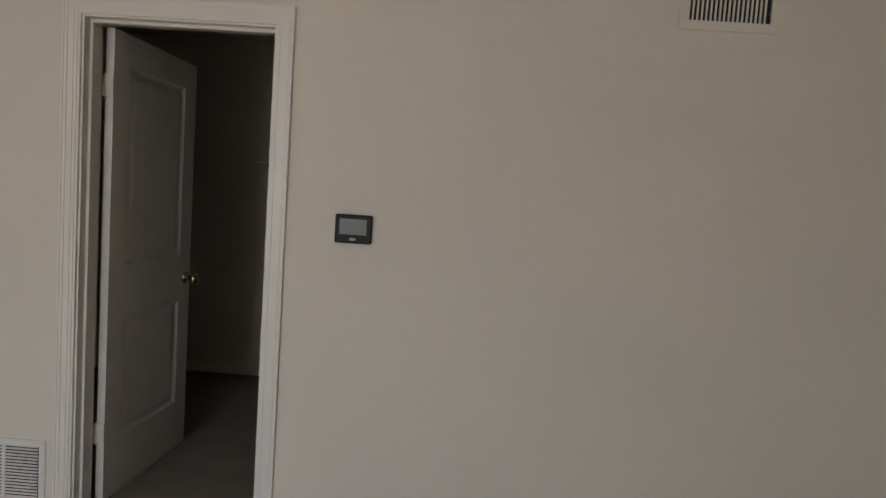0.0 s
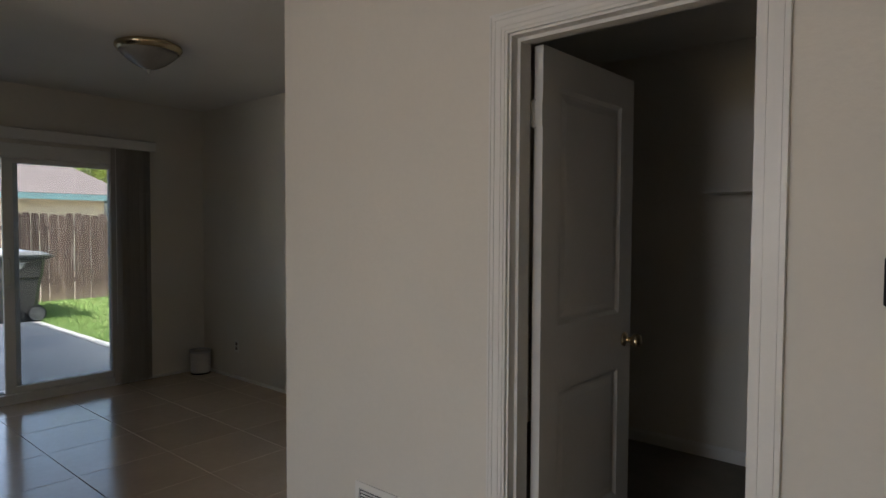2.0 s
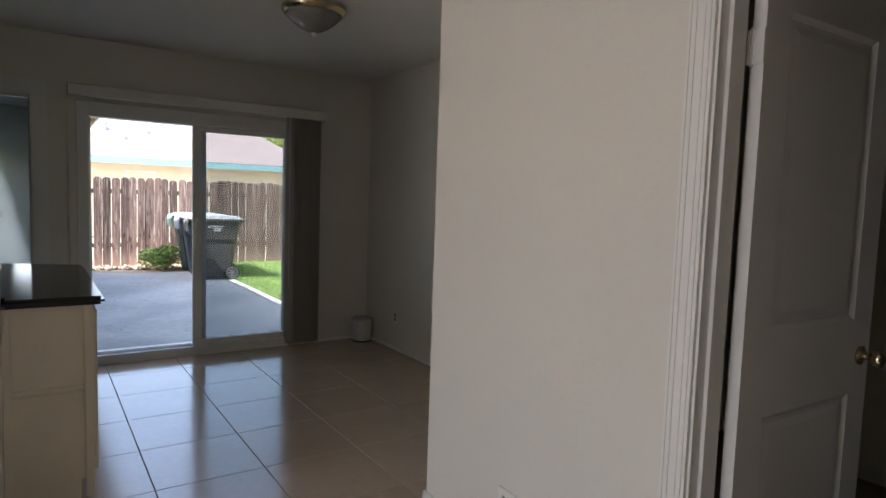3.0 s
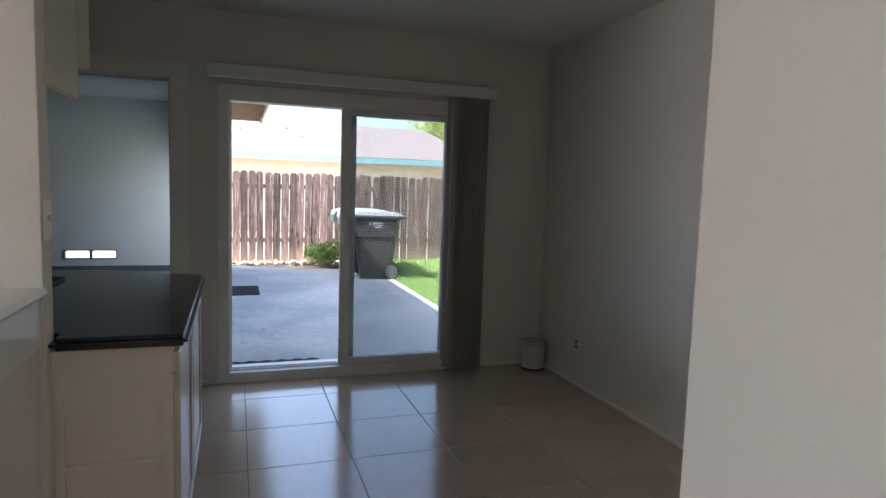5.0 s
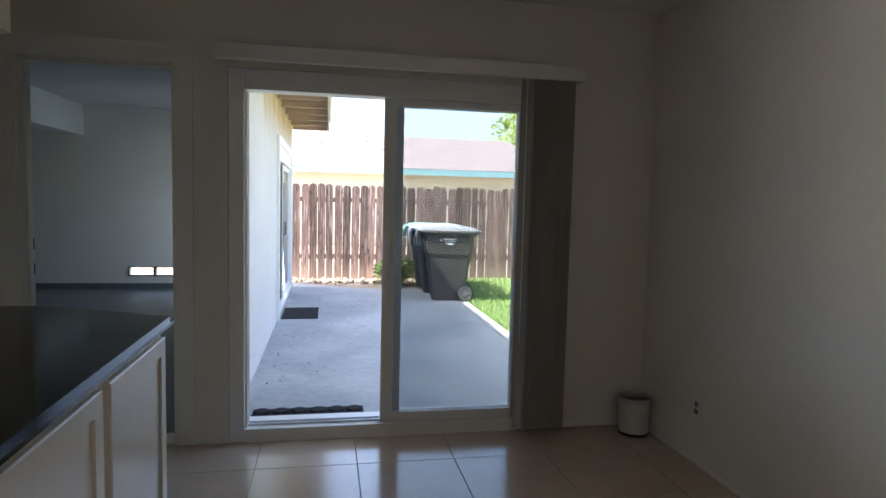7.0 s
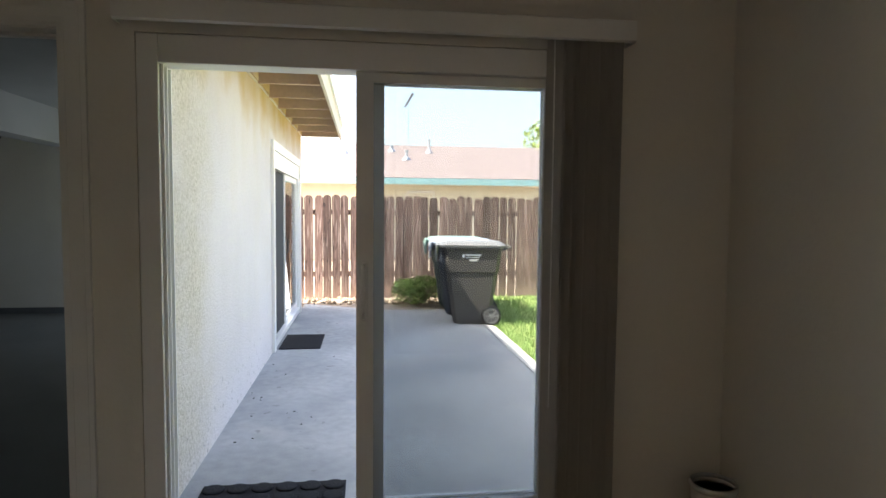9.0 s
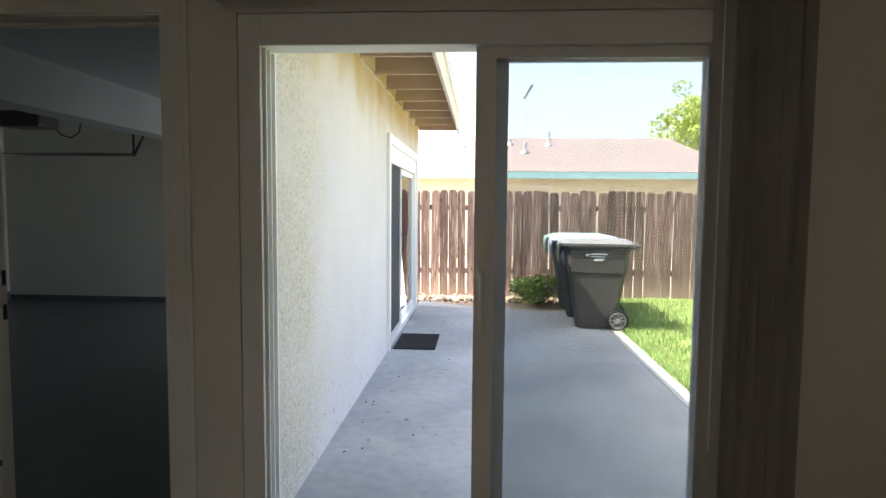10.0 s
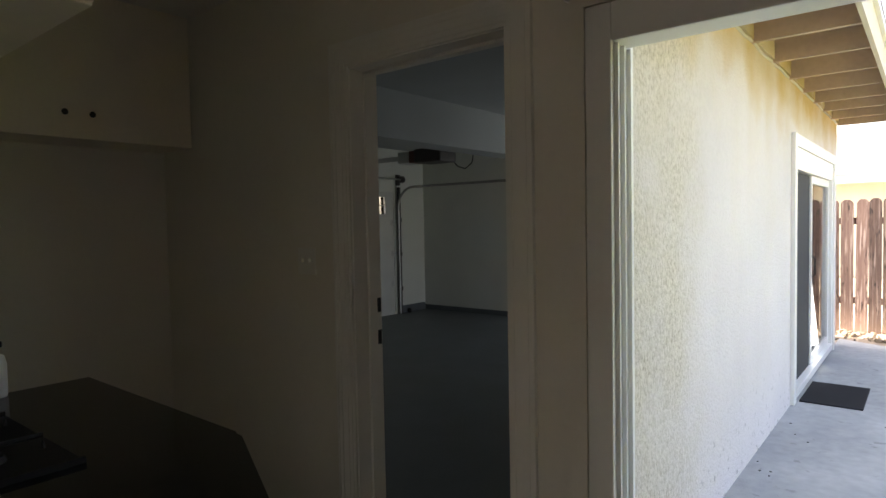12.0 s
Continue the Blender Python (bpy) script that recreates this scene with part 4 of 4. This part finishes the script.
ga = thing("garage_roof", (-9.2, 1.07, 2.6), "shingled garage roof with exposed rafter tails", "roof", kind="structure")
bm = bmesh.new()
prism(bm, [(1.655, roof_z(1.655) - 0.02), (1.07, roof_z(1.07) - 0.02), (-2.2, roof_z(-2.2) - 0.02), (-2.2, roof_z(-2.2)), (1.07, roof_z(1.07)), (1.655, roof_z(1.655))], -12.37, -5.95, "x")
part("deck", bm, M_EAVE, ga)
bm = bmesh.new()
top = roof_z(-2.2)
prism(bm, [(1.67, roof_z(1.67) + 0.001), (1.07, roof_z(1.07) + 0.001), (-2.2, top + 0.001), (-6.1, top - 3.9 * SLOPE), (-6.1, top - 3.9 * SLOPE + 0.02), (-2.2, top + 0.025), (1.07, roof_z(1.07) + 0.025), (1.67, roof_z(1.67) + 0.025)], -12.39, -5.95, "x")
part("shingles", bm, M_SHINGLE, ga)
wob = random.Random(4)
for k in range(11):
    xr = -12.345 + k * 0.61
    bm = bmesh.new()
    drop = wob.uniform(-0.006, 0.006)
    prism(bm, [(1.072, 2.44 + drop), (1.615, 2.44 + drop), (1.622, 2.447 + drop), (1.622, 2.624), (1.072, 2.624)], xr - 0.02, xr + 0.02, "x")
    part("rafter_tail", bm, M_EAVE, ga)
    if k:
        box_part("bird_block", (xr - 0.588, xr - 0.022, 1.0702, 1.088, 2.462, 2.6245), M_STUCCO, ga)
bm = bmesh.new()
bx(bm, -12.38, -5.95, 1.6235, 1.648, 2.40, 2.6245)
part("fascia", bm, M_FASCIA, ga, "pale painted fascia board")
bm = bmesh.new()
bx(bm, -12.39, -5.95, 1.6485, 1.672, 2.585, 2.6245)
part("drip_edge", bm, M_VINYL, ga, "white metal drip edge")
bm = bmesh.new()
tube(bm, [(-12.3 + 0.13 * k, 1.074 + wob.uniform(-0.003, 0.004), 2.448 + wob.uniform(-0.006, 0.006)) for k in range(49)], 0.009, 6)
part("caulk_bead", bm, M_FASCIA, ga, "uneven bead of caulk along the wall head", True)

# ---- second sliding door, in the garage wall ----
od = thing("garage_patio_door", (-10.6, 1.07, -0.03), "white framed sliding door with a dark screen panel", "sliding door", kind="structure")
xa, xb = ODOOR[0], ODOOR[1]
for nm, d in (("casing", (xa - 0.09, xa, 1.0705, 1.10, -0.055, 2.06)), ("casing", (xb, xb + 0.09, 1.0705, 1.10, -0.055, 2.06)), ("casing", (xa, xb, 1.0705, 1.10, 1.965, 2.06)),
              ("frame", (xa, xa + 0.06, 0.94, 1.085, -0.03, 1.965)), ("frame", (xb - 0.06, xb, 0.94, 1.085, -0.03, 1.965)), ("frame", (xa + 0.06, xb - 0.06, 0.94, 1.085, 1.79, 1.965)), ("sill", (xa + 0.06, xb - 0.06, 0.94, 1.095, -0.03, 0.03))):
    box_part(nm, d, M_VINYL, od, bevel=0.003)
M_SCREENMESH = mat("dark_screen_mesh", (0.035, 0.037, 0.04), 0.8, vary=0.1)
mid = -10.56
bm = bmesh.new()
bx(bm, mid, xb - 0.062, 1.03, 1.04, 0.032, 1.788)
part("screen_panel", bm, M_SCREENMESH, od, "dark insect screen panel")
bm = bmesh.new()
for d in ((xa + 0.062, xa + 0.12, 1.02, 1.055, 0.032, 1.788), (mid - 0.06, mid - 0.002, 1.02, 1.055, 0.032, 1.788), (xa + 0.12, mid - 0.06, 1.02, 1.055, 0.032, 0.11), (xa + 0.12, mid - 0.06, 1.02, 1.055, 1.72, 1.788)):
    bx(bm, *d)
pn = part("glass_panel", bm, M_VINYL, od)
box_part("pane", (xa + 0.12, mid - 0.06, 1.036, 1.042, 0.11, 1.72), M_GLASS, pn)
bm = bmesh.new()
tube(bm, [(mid - 0.03, 1.056, 0.85), (mid - 0.03, 1.085, 0.88), (mid - 0.03, 1.085, 1.02), (mid - 0.03, 1.056, 1.05)], 0.009)
part("handle", bm, M_BLACK, od)

# ---- mats ----
M_RUBBER = mat("black_rubber", (0.018, 0.018, 0.020), 0.85, spec=0.2, vary=0.25, scale=12, bump=0.4, bump_scale=150)
dm = thing("rubber_doormat", (-6.15, 1.53, -0.06), "black rubber doormat with raised discs", "doormat")
box_part("backing", (-6.43, -5.95, 1.165, 1.885, -0.0595, -0.049), M_RUBBER, dm, bevel=0.003)
ring = bmesh.new()
lathe(ring, [(0.054, -0.0488), (0.053, -0.041), (0.047, -0.038), (0.030, -0.037), (0.004, -0.0368)], (0, 0, 0), 16)
r0 = None
for i in range(4):
    for j in range(6):
        px, py = -6.37 + i * 0.118, 1.225 + j * 0.12
        if r0 is None:
            r0 = part("disc", ring, M_RUBBER, dm)
            o = r0
        else:
            o = new("disc", r0.data)
            o.parent = dm
            o.matrix_parent_inverse = dm.matrix_basis.inverted()
        o.location = (px, py, 0)
m2 = thing("flat_doormat", (-9.85, 1.3, -0.06), "flat dark woven doormat on the concrete", "doormat")
box_part("woven_surface", (-10.29, -9.575, 1.108, 1.53, -0.0595, -0.048), M_RUBBER, m2, bevel=0.003)

# ---- wheeled bins ----
def loft(bm, rings):
    vs = [[bm.verts.new(v) for v in r] for r in rings]
    n = len(vs[0])
    for a, b in zip(vs, vs[1:]):
        for k in range(n):
            bm.faces.new([a[k], a[(k + 1) % n], b[(k + 1) % n], b[k]])
    bm.faces.new(vs[0][::-1])
    bm.faces.new(vs[-1])
    bmesh.ops.recalc_face_normals(bm, faces=bm.faces)


def oct_ring(x0, x1, y0, y1, z, c=0.05):
    return [(x0 + c, y0, z), (x1 - c, y0, z), (x1, y0 + c, z), (x1, y1 - c, z), (x1 - c, y1, z), (x0 + c, y1, z), (x0, y1 - c, z), (x0, y0 + c, z)]


def wheeled_bin(place, body_m, lid_m, label):
    o = thing("wheeled_bin", (0, 0, 0), label, "rubbish bin", "wheeled bins")
    bm = bmesh.new()
    loft(bm, [oct_ring(-0.25, 0.22, -0.24, 0.20, 0.004), oct_ring(-0.255, 0.225, -0.25, 0.23, 0.05), oct_ring(-0.275, 0.255, -0.335, 0.315, 0.66), oct_ring(-0.285, 0.27, -0.35, 0.33, 0.67),
              oct_ring(-0.295, 0.285, -0.37, 0.36, 0.94), oct_ring(-0.315, 0.305, -0.39, 0.38, 0.95), oct_ring(-0.315, 0.305, -0.39, 0.38, 0.98)])
    part("body", bm, body_m, o)
    bm = bmesh.new()
    loft(bm, [oct_ring(-0.33, 0.32, -0.43, 0.40, 0.982), oct_ring(-0.335, 0.325, -0.44, 0.41, 1.01), oct_ring(-0.28, 0.27, -0.36, 0.36, 1.045), oct_ring(-0.2, 0.19, -0.28, 0.30, 1.055)])
    part("lid", bm, lid_m, o, "sun-faded moulded lid")
    bm = bmesh.new()
    loft(bm, [oct_ring(-0.26, 0.25, -0.475, -0.452, 0.80, 0.01), oct_ring(-0.29, 0.28, -0.49, -0.448, 0.93, 0.015), oct_ring(-0.31, 0.30, -0.47, -0.42, 1.012, 0.02)])
    part("lid_lip", bm, lid_m, o)
    bm = bmesh.new()
    tube(bm, [(-0.27, 0.36, 0.95), (-0.27, 0.47, 0.985), (0.26, 0.47, 0.985), (0.26, 0.36, 0.95)], 0.016, 8)
    part("handle", bm, body_m, o)
    bm = bmesh.new()
    tube(bm, [(-0.30, 0.235, 0.122), (0.29, 0.235, 0.122)], 0.012, 8)
    part("axle", bm, M_STEEL, o)
    for sx_ in (-0.31, 0.262):
        w = bmesh.new()
        lathe(w, [(0.085, 0.0), (0.118, 0.004), (0.124, 0.014), (0.124, 0.036), (0.118, 0.046), (0.085, 0.05)], (sx_, 0.235, 0.125), 28, "x")
        wo = part("wheel", w, M_BLACK, o, "black rubber tyre")
        h = bmesh.new()
        lathe(h, [(0.028, -0.004), (0.028, 0.054)], (sx_, 0.235, 0.125), 12, "x")
        for k in range(8):
            a = 2 * math.pi * k / 8
            tube(h, [(sx_ + 0.053, 0.235 + 0.02 * math.cos(a), 0.125 + 0.02 * math.sin(a)), (sx_ + 0.053, 0.235 + 0.09 * math.cos(a), 0.125 + 0.09 * math.sin(a))], 0.006, 5)
        lathe(h, [(0.082, 0.0495), (0.082, 0.056), (0.094, 0.056), (0.094, 0.0495)], (sx_, 0.235, 0.125), 28, "x")
        part("rim", h, M_RIM, wo, "pale spoked hub")
    mk = bmesh.new()
    lathe(mk, [(0.018, 0.0), (0.018, 0.003)], (0.2805, -0.12, 0.875), 14, "x")
    for ya, yb, za, zb in ((-0.085, 0.10, 0.880, 0.897), (-0.085, 0.085, 0.853, 0.865), (-0.045, 0.065, 0.823, 0.834), (-0.045, 0.05, 0.810, 0.818)):
        bx(mk, 0.2775, 0.2845, ya, yb, za, zb)
    part("marking", mk, M_MARK, o, "white unreadable printed marking")
    o.matrix_basis = place
    return o


M_RIM = mat("pale_hub_plastic", (0.24, 0.24, 0.235), 0.5, vary=0.08)
M_MARK = mat("white_print", (0.8, 0.8, 0.8), 0.6, vary=0.03)
M_BIN_GREY = mat("dark_grey_bin_plastic", (0.070, 0.063, 0.057), 0.5, vary=0.12, scale=4)
M_BIN_GREEN = mat("dark_green_bin_plastic", (0.03, 0.05, 0.045), 0.55, vary=0.12, scale=4)
M_BIN_BLUE = mat("dark_blue_bin_plastic", (0.035, 0.045, 0.065), 0.55, vary=0.12, scale=4)
M_LID_GREY = mat("faded_grey_lid", (0.20, 0.197, 0.193), 0.5, vary=0.1, scale=5)
M_LID_GREEN = mat("faded_green_lid", (0.24, 0.37, 0.32), 0.5, vary=0.1, scale=5)
M_LID_BLUE = mat("faded_blue_lid", (0.36, 0.40, 0.47), 0.5, vary=0.1, scale=5)
wheeled_bin(pose(-11.02, 3.37, -0.06, 0, 0, -8), M_BIN_GREY, M_LID_GREY, "dark grey wheeled bin with closed grey lid on the patio")
wheeled_bin(pose(-11.72, 3.36, -0.06, 0, 0, -5), M_BIN_BLUE, M_LID_BLUE, "dark wheeled bin with faded blue lid beside another bin")
wheeled_bin(pose(-12.40, 3.36, -0.06, 0, 0, -4), M_BIN_GREEN, M_LID_GREEN, "dark green wheeled bin with faded green lid by the shrub")

# ---- plants and ground cover ----
rng = random.Random(7)
M_LEAF = mat("shrub_leaf", (0.20, 0.30, 0.07), 0.6, vary=0.35, scale=6, island=0.35)


def leaves(bm, centre, rad, count, size, rng, squash=1.0):
    for _ in range(count):
        while True:
            d = Vector((rng.uniform(-1, 1), rng.uniform(-1, 1), rng.uniform(-1, 1)))
            if 0.25 < d.length < 1:
                break
        d = d.normalized() * d.length ** 0.4
        p = Vector(centre) + Vector((d.x * rad[0], d.y * rad[1], d.z * rad[2]))
        u = Vector((rng.uniform(-1, 1), rng.uniform(-1, 1), rng.uniform(-0.6, 0.6))).normalized()
        v = u.cross(Vector((rng.uniform(-1, 1), rng.uniform(-1, 1), rng.uniform(-1, 1)))).normalized()
        s = size * rng.uniform(0.6, 1.3)
        a, b, c, e = p - u * s, p + v * s * 0.45, p + u * s, p - v * s * 0.45
        bm.faces.new([bm.verts.new(q) for q in (a, b, c, e)])


bu = thing("low_shrub", (-12.55, 2.80, -0.1), "low leafy green shrub between slab and fence", "shrub")
bm = bmesh.new()
for k in range(14):
    a = rng.uniform(0, 6.28)
    tube(bm, [(-12.55, 2.80, -0.1), (-12.55 + 0.2 * math.cos(a), 2.80 + 0.3 * math.sin(a), 0.12), (-12.55 + 0.3 * math.cos(a), 2.80 + 0.45 * math.sin(a), 0.25)], 0.008, 5)
part("stems", bm, M_DIRT, bu)
bm = bmesh.new()
for _ in range(16):
    c = (-12.6 + rng.uniform(-0.22, 0.2), 2.80 + rng.uniform(-0.30, 0.34), rng.uniform(0.02, 0.27))
    leaves(bm, c, (0.17, 0.17, 0.13), 130, 0.035, rng)
part("foliage", bm, M_LEAF, bu)

bm = bmesh.new()
for _ in range(26000):
    x, y = rng.uniform(-13.3, -7.0), 3.605 + 6.5 * rng.random() ** 1.4
    h = rng.uniform(0.03, 0.075)
    a, ln = rng.uniform(0, 6.28), rng.uniform(0.0, 0.04)
    wx, wy = 0.006 * math.cos(a), 0.006 * math.sin(a)
    v = [bm.verts.new(q) for q in ((x - wx, y - wy, -0.071), (x + wx, y + wy, -0.071), (x + ln * math.sin(a), y + ln * math.cos(a), -0.07 + h))]
    bm.faces.new(v)
me = bpy.data.meshes.new("grass")
bm.to_mesh(me)
bm.free()
me.materials.append(M_GRASS)
tagged(new("grass", me), "short bright green grass blades", "grass", kind="stuff")

# rubble along the far slab edge
bm = bmesh.new()
for _ in range(260):
    x, y = rng.uniform(-13.3, -12.72), rng.uniform(0.9, 3.4)
    s = rng.uniform(0.012, 0.05)
    m = Matrix.Translation((x, y, -0.10 + 0.04 * rng.random())) @ Euler((rng.random() * 6, rng.random() * 6, rng.random() * 6)).to_matrix().to_4x4() @ Matrix.Diagonal((s, s * 1.3, s * 0.6, 1))
    bmesh.ops.create_icosphere(bm, subdivisions=1, radius=1, matrix=m)
tagged(part("rubble", bm, M_DIRT), "loose stones and dry litter along the slab", "stones", kind="stuff")
bm = bmesh.new()
bx(bm, -14.2, -12.0, -8, 3.6, -0.158, -0.085)
tagged(part("dirt_strip", bm, M_DIRT), "dry dirt strip in front of the fence", "ground", kind="structure")
bm = bmesh.new()
for _ in range(18):
    x, y = rng.uniform(-9.3, -6.0), 1.10 + abs(rng.gauss(0, 0.28))
    s = rng.uniform(0.004, 0.012)
    m = Matrix.Translation((x, y, -0.058)) @ Matrix.Rotation(rng.random() * 6, 4, 'Z') @ Matrix.Diagonal((s, s * 0.6, 0.004, 1))
    bmesh.ops.create_icosphere(bm, subdivisions=1, radius=1, matrix=m)
tagged(part("leaf_litter", bm, M_DARK), "dry leaf crumbs on the concrete", "litter", kind="stuff")

# ---- neighbour's house ----
M_YELLOW = mat("yellow_stucco", (0.74, 0.70, 0.55), 0.9, vary=0.06)
M_TEAL = mat("teal_fascia", (0.25, 0.45, 0.46), 0.7, vary=0.08)
M_NROOF = mat("neighbour_shingle", (0.21, 0.168, 0.158), 0.95, vary=0.14, scale=2, fine=18, stretch=(1, 0.25, 1), bump=0.5, bump_scale=12)
nh = thing("neighbour_house", (-26, 0, -0.1), "single-storey yellow house with brown hip roof", "house")
box_part("wall", (-30.0, -22.6, -13, 9.0, -0.15, 2.28), M_YELLOW, nh)
bm = bmesh.new()
E = [(-21.9, -13.6, 2.40), (-21.9, 9.75, 2.40), (-30.6, 9.75, 2.40), (-30.6, -13.6, 2.40)]
Rg = [(-26.2, 8.75 - 3.3 + 3.2, 3.84), (-26.2, -9.5, 3.84)]
v = [bm.verts.new(p) for p in E + Rg]
for f in ((0, 1, 4, 5), (1, 2, 4), (2, 3, 5, 4), (3, 0, 5), (3, 2, 1, 0)):
    bm.faces.new([v[i] for i in f])
rf = part("roof", bm, M_NROOF, nh)
bm = bmesh.new()
bx(bm, -21.895, -21.86, -13.6, 9.75, 2.195, 2.385)
bx(bm, -30.6, -21.86, 9.7505, 9.78, 2.195, 2.385)
part("fascia", bm, M_TEAL, nh, "teal painted fascia")
for (px, py, hz, r) in ((-25.1, 4.28, 0.42, 0.045), (-24.1, 3.40, 0.26, 0.05), (-25.2, 2.95, 0.16, 0.05), (-24.8, 1.3, 0.3, 0.05)):
    zz = 2.40 + (-21.9 - px) / 4.3 * 1.44
    bm = bmesh.new()
    lathe(bm, [(r * 3.2, -0.03), (r * 2.2, 0.06), (r, 0.10), (r, hz), (r * 1.5, hz + 0.01), (r * 1.5, hz + 0.06)], (px, py, zz), 12)
    part("vent_pipe", bm, M_STEEL, rf)
an = bmesh.new()
tube(an, [(-26.2, 3.60, 3.8), (-26.2, 3.62, 5.5)], 0.005, 6)
tube(an, [(-26.2, 3.48, 5.25), (-26.2, 3.76, 5.78)], 0.03, 6)
for k in range(5):
    q = k / 4
    tube(an, [(-26.2 - 0.3, 3.46 + 0.26 * q, 5.32 + 0.40 * q), (-26.2 + 0.3, 3.54 + 0.26 * q, 5.28 + 0.40 * q)], 0.022, 5)
part("antenna", an, M_DARK, nh, "thin roof aerial")
bm = bmesh.new()
bx(bm, -22.62, -22.585, 3.3, 4.2, 1.2, 2.02)
w = part("window", bm, M_VINYL, nh)
box_part("pane", (-22.584, -22.58, 3.36, 4.14, 1.26, 1.96), M_YELLOW, w)

# ---- tree beyond the neighbour's roof ----
M_TLEAF = mat("tree_leaf", (0.24, 0.30, 0.06), 0.6, vary=0.4, scale=1.5, island=0.35)
M_BARK = mat("bark", (0.16, 0.12, 0.09), 0.95, vary=0.3, scale=6, bump=0.8, bump_scale=20)


def tree(base, height, crown, n_clump, size, seed, leaf_n=170):
    r = random.Random(seed)
    t = thing("tree", base, "leafy yellow-green garden tree behind the roofs", "tree", "garden trees")
    bm = bmesh.new()
    b = Vector(base)
    tips = []
    rings = [(b + Vector((0.05 * k * math.sin(k), 0.04 * k, height * 0.45 * k / 4)), 0.2 - 0.025 * k) for k in range(5)]
    for (p, ra), (q, rb) in zip(rings, rings[1:]):
        tube(bm, [p, q], (ra + rb) / 2, 8)
    fork = rings[-1][0]
    for k in range(9):
        a = k * 2.4
        e = fork + Vector((crown * 0.75 * math.cos(a), crown * 0.75 * math.sin(a), height * (0.2 + 0.35 * r.random())))
        m = (fork + e) / 2 + Vector((0, 0, 0.2))
        tube(bm, [fork, m], 0.06, 6)
        tube(bm, [m, e], 0.03, 6)
        tips.append(e)
    part("trunk", bm, M_BARK, t)
    bm = bmesh.new()
    for k in range(n_clump):
        c = r.choice(tips) + Vector((r.gauss(0, crown * 0.28), r.gauss(0, crown * 0.28), r.gauss(0.1, crown * 0.22)))
        s = crown * r.uniform(0.12, 0.28)
        leaves(bm, c, (s, s, s * 0.8), leaf_n, size, r)
    part("crown", bm, M_TLEAF, t)
    return t


tree((-33, 14.0, -0.15), 6.2, 2.8, 190, 0.085, 3)
tree((-34, 16.8, -0.15), 6.4, 3.0, 190, 0.085, 5)

# ---- fence pickets ----
fe = thing("board_fence", (-13.4, 4.0, -0.15), "weathered brown dog-eared board fence", "fence")
for zz in (0.28, 1.30):
    box_part("rail", (-13.475, -13.435, 0.55, 13.0, zz, zz + 0.085), M_FENCE, fe)
for k in range(7):
    yp = 0.6 + 2.0 * k
    box_part("post", (-13.57, -13.48, yp, yp + 0.09, -0.15, 1.55), M_FENCE, fe)
shapes = []
for wdt, ht in ((0.139, 1.745), (0.134, 1.76), (0.143, 1.73), (0.127, 1.75)):
    bm = bmesh.new()
    prism(bm, [(0, 0), (wdt, 0), (wdt, ht - 0.05), (wdt - 0.012, ht - 0.022), (wdt - 0.04, ht), (0.04, ht), (0.012, ht - 0.022), (0, ht - 0.05)], 0, 0.018, "x")
    shapes.append(bm)
meshes = []
for bm in shapes:
    me = bpy.data.meshes.new("picket")
    bm.to_mesh(me)
    bm.free()
    me.materials.append(M_FENCE)
    meshes.append(me)
rf2 = random.Random(11)
for k in range(86):
    o = new("picket", meshes[rf2.randrange(4)])
    o.parent = fe
    o.matrix_parent_inverse = fe.matrix_basis.inverted()
    o.matrix_basis = pose(-13.432 + rf2.uniform(0, 0.004), 0.57 + k * 0.1475 + rf2.uniform(-0.005, 0.005), -0.13 + rf2.uniform(-0.015, 0.015), rf2.uniform(-0.5, 0.5), 0, 0)

# ---- floor tiles ----
PITCH, JOINT = 0.510, 0.0032
TX0, TY0 = -4.88, 1.80
cells = {}
for i in range(-2, 15):
    for j in range(-10, 6):
        a0, a1 = TX0 + i * PITCH, TX0 + (i + 1) * PITCH - JOINT
        b0, b1 = TY0 + j * PITCH, TY0 + (j + 1) * PITCH - JOINT
        a0, a1, b0, b1 = max(a0, -5.90), min(a1, 2.7), max(b0, -3.3), min(b1, 4.5)
        if a1 - a0 < 0.03 or b1 - b0 < 0.03:
            continue
        if b0 > 3.72 and a1 < -2.5:
            continue
        if a1 < -3.5 and b1 < -1.5:
            continue
        if a1 < -2.5 and b1 > 3.7:
            b1 = 3.7
        key = (round(a1 - a0, 3), round(b1 - b0, 3))
        if key not in cells:
            bm = bmesh.new()
            w_, d_, e_ = key[0], key[1], 0.002
            loft(bm, [[(0, 0, -0.0058), (w_, 0, -0.0058), (w_, d_, -0.0058), (0, d_, -0.0058)], [(0, 0, -0.002), (w_, 0, -0.002), (w_, d_, -0.002), (0, d_, -0.002)],
                      [(e_, e_, -0.0003), (w_ - e_, e_, -0.0003), (w_ - e_, d_ - e_, -0.0003), (e_, d_ - e_, -0.0003)]])
            me = bpy.data.meshes.new("tile")
            bm.to_mesh(me)
            bm.free()
            me.materials.append(M_TILE)
            cells[key] = me
        o = new("tile", cells[key])
        o.parent = FLOOR
        o.location = (a0, b0, 0)
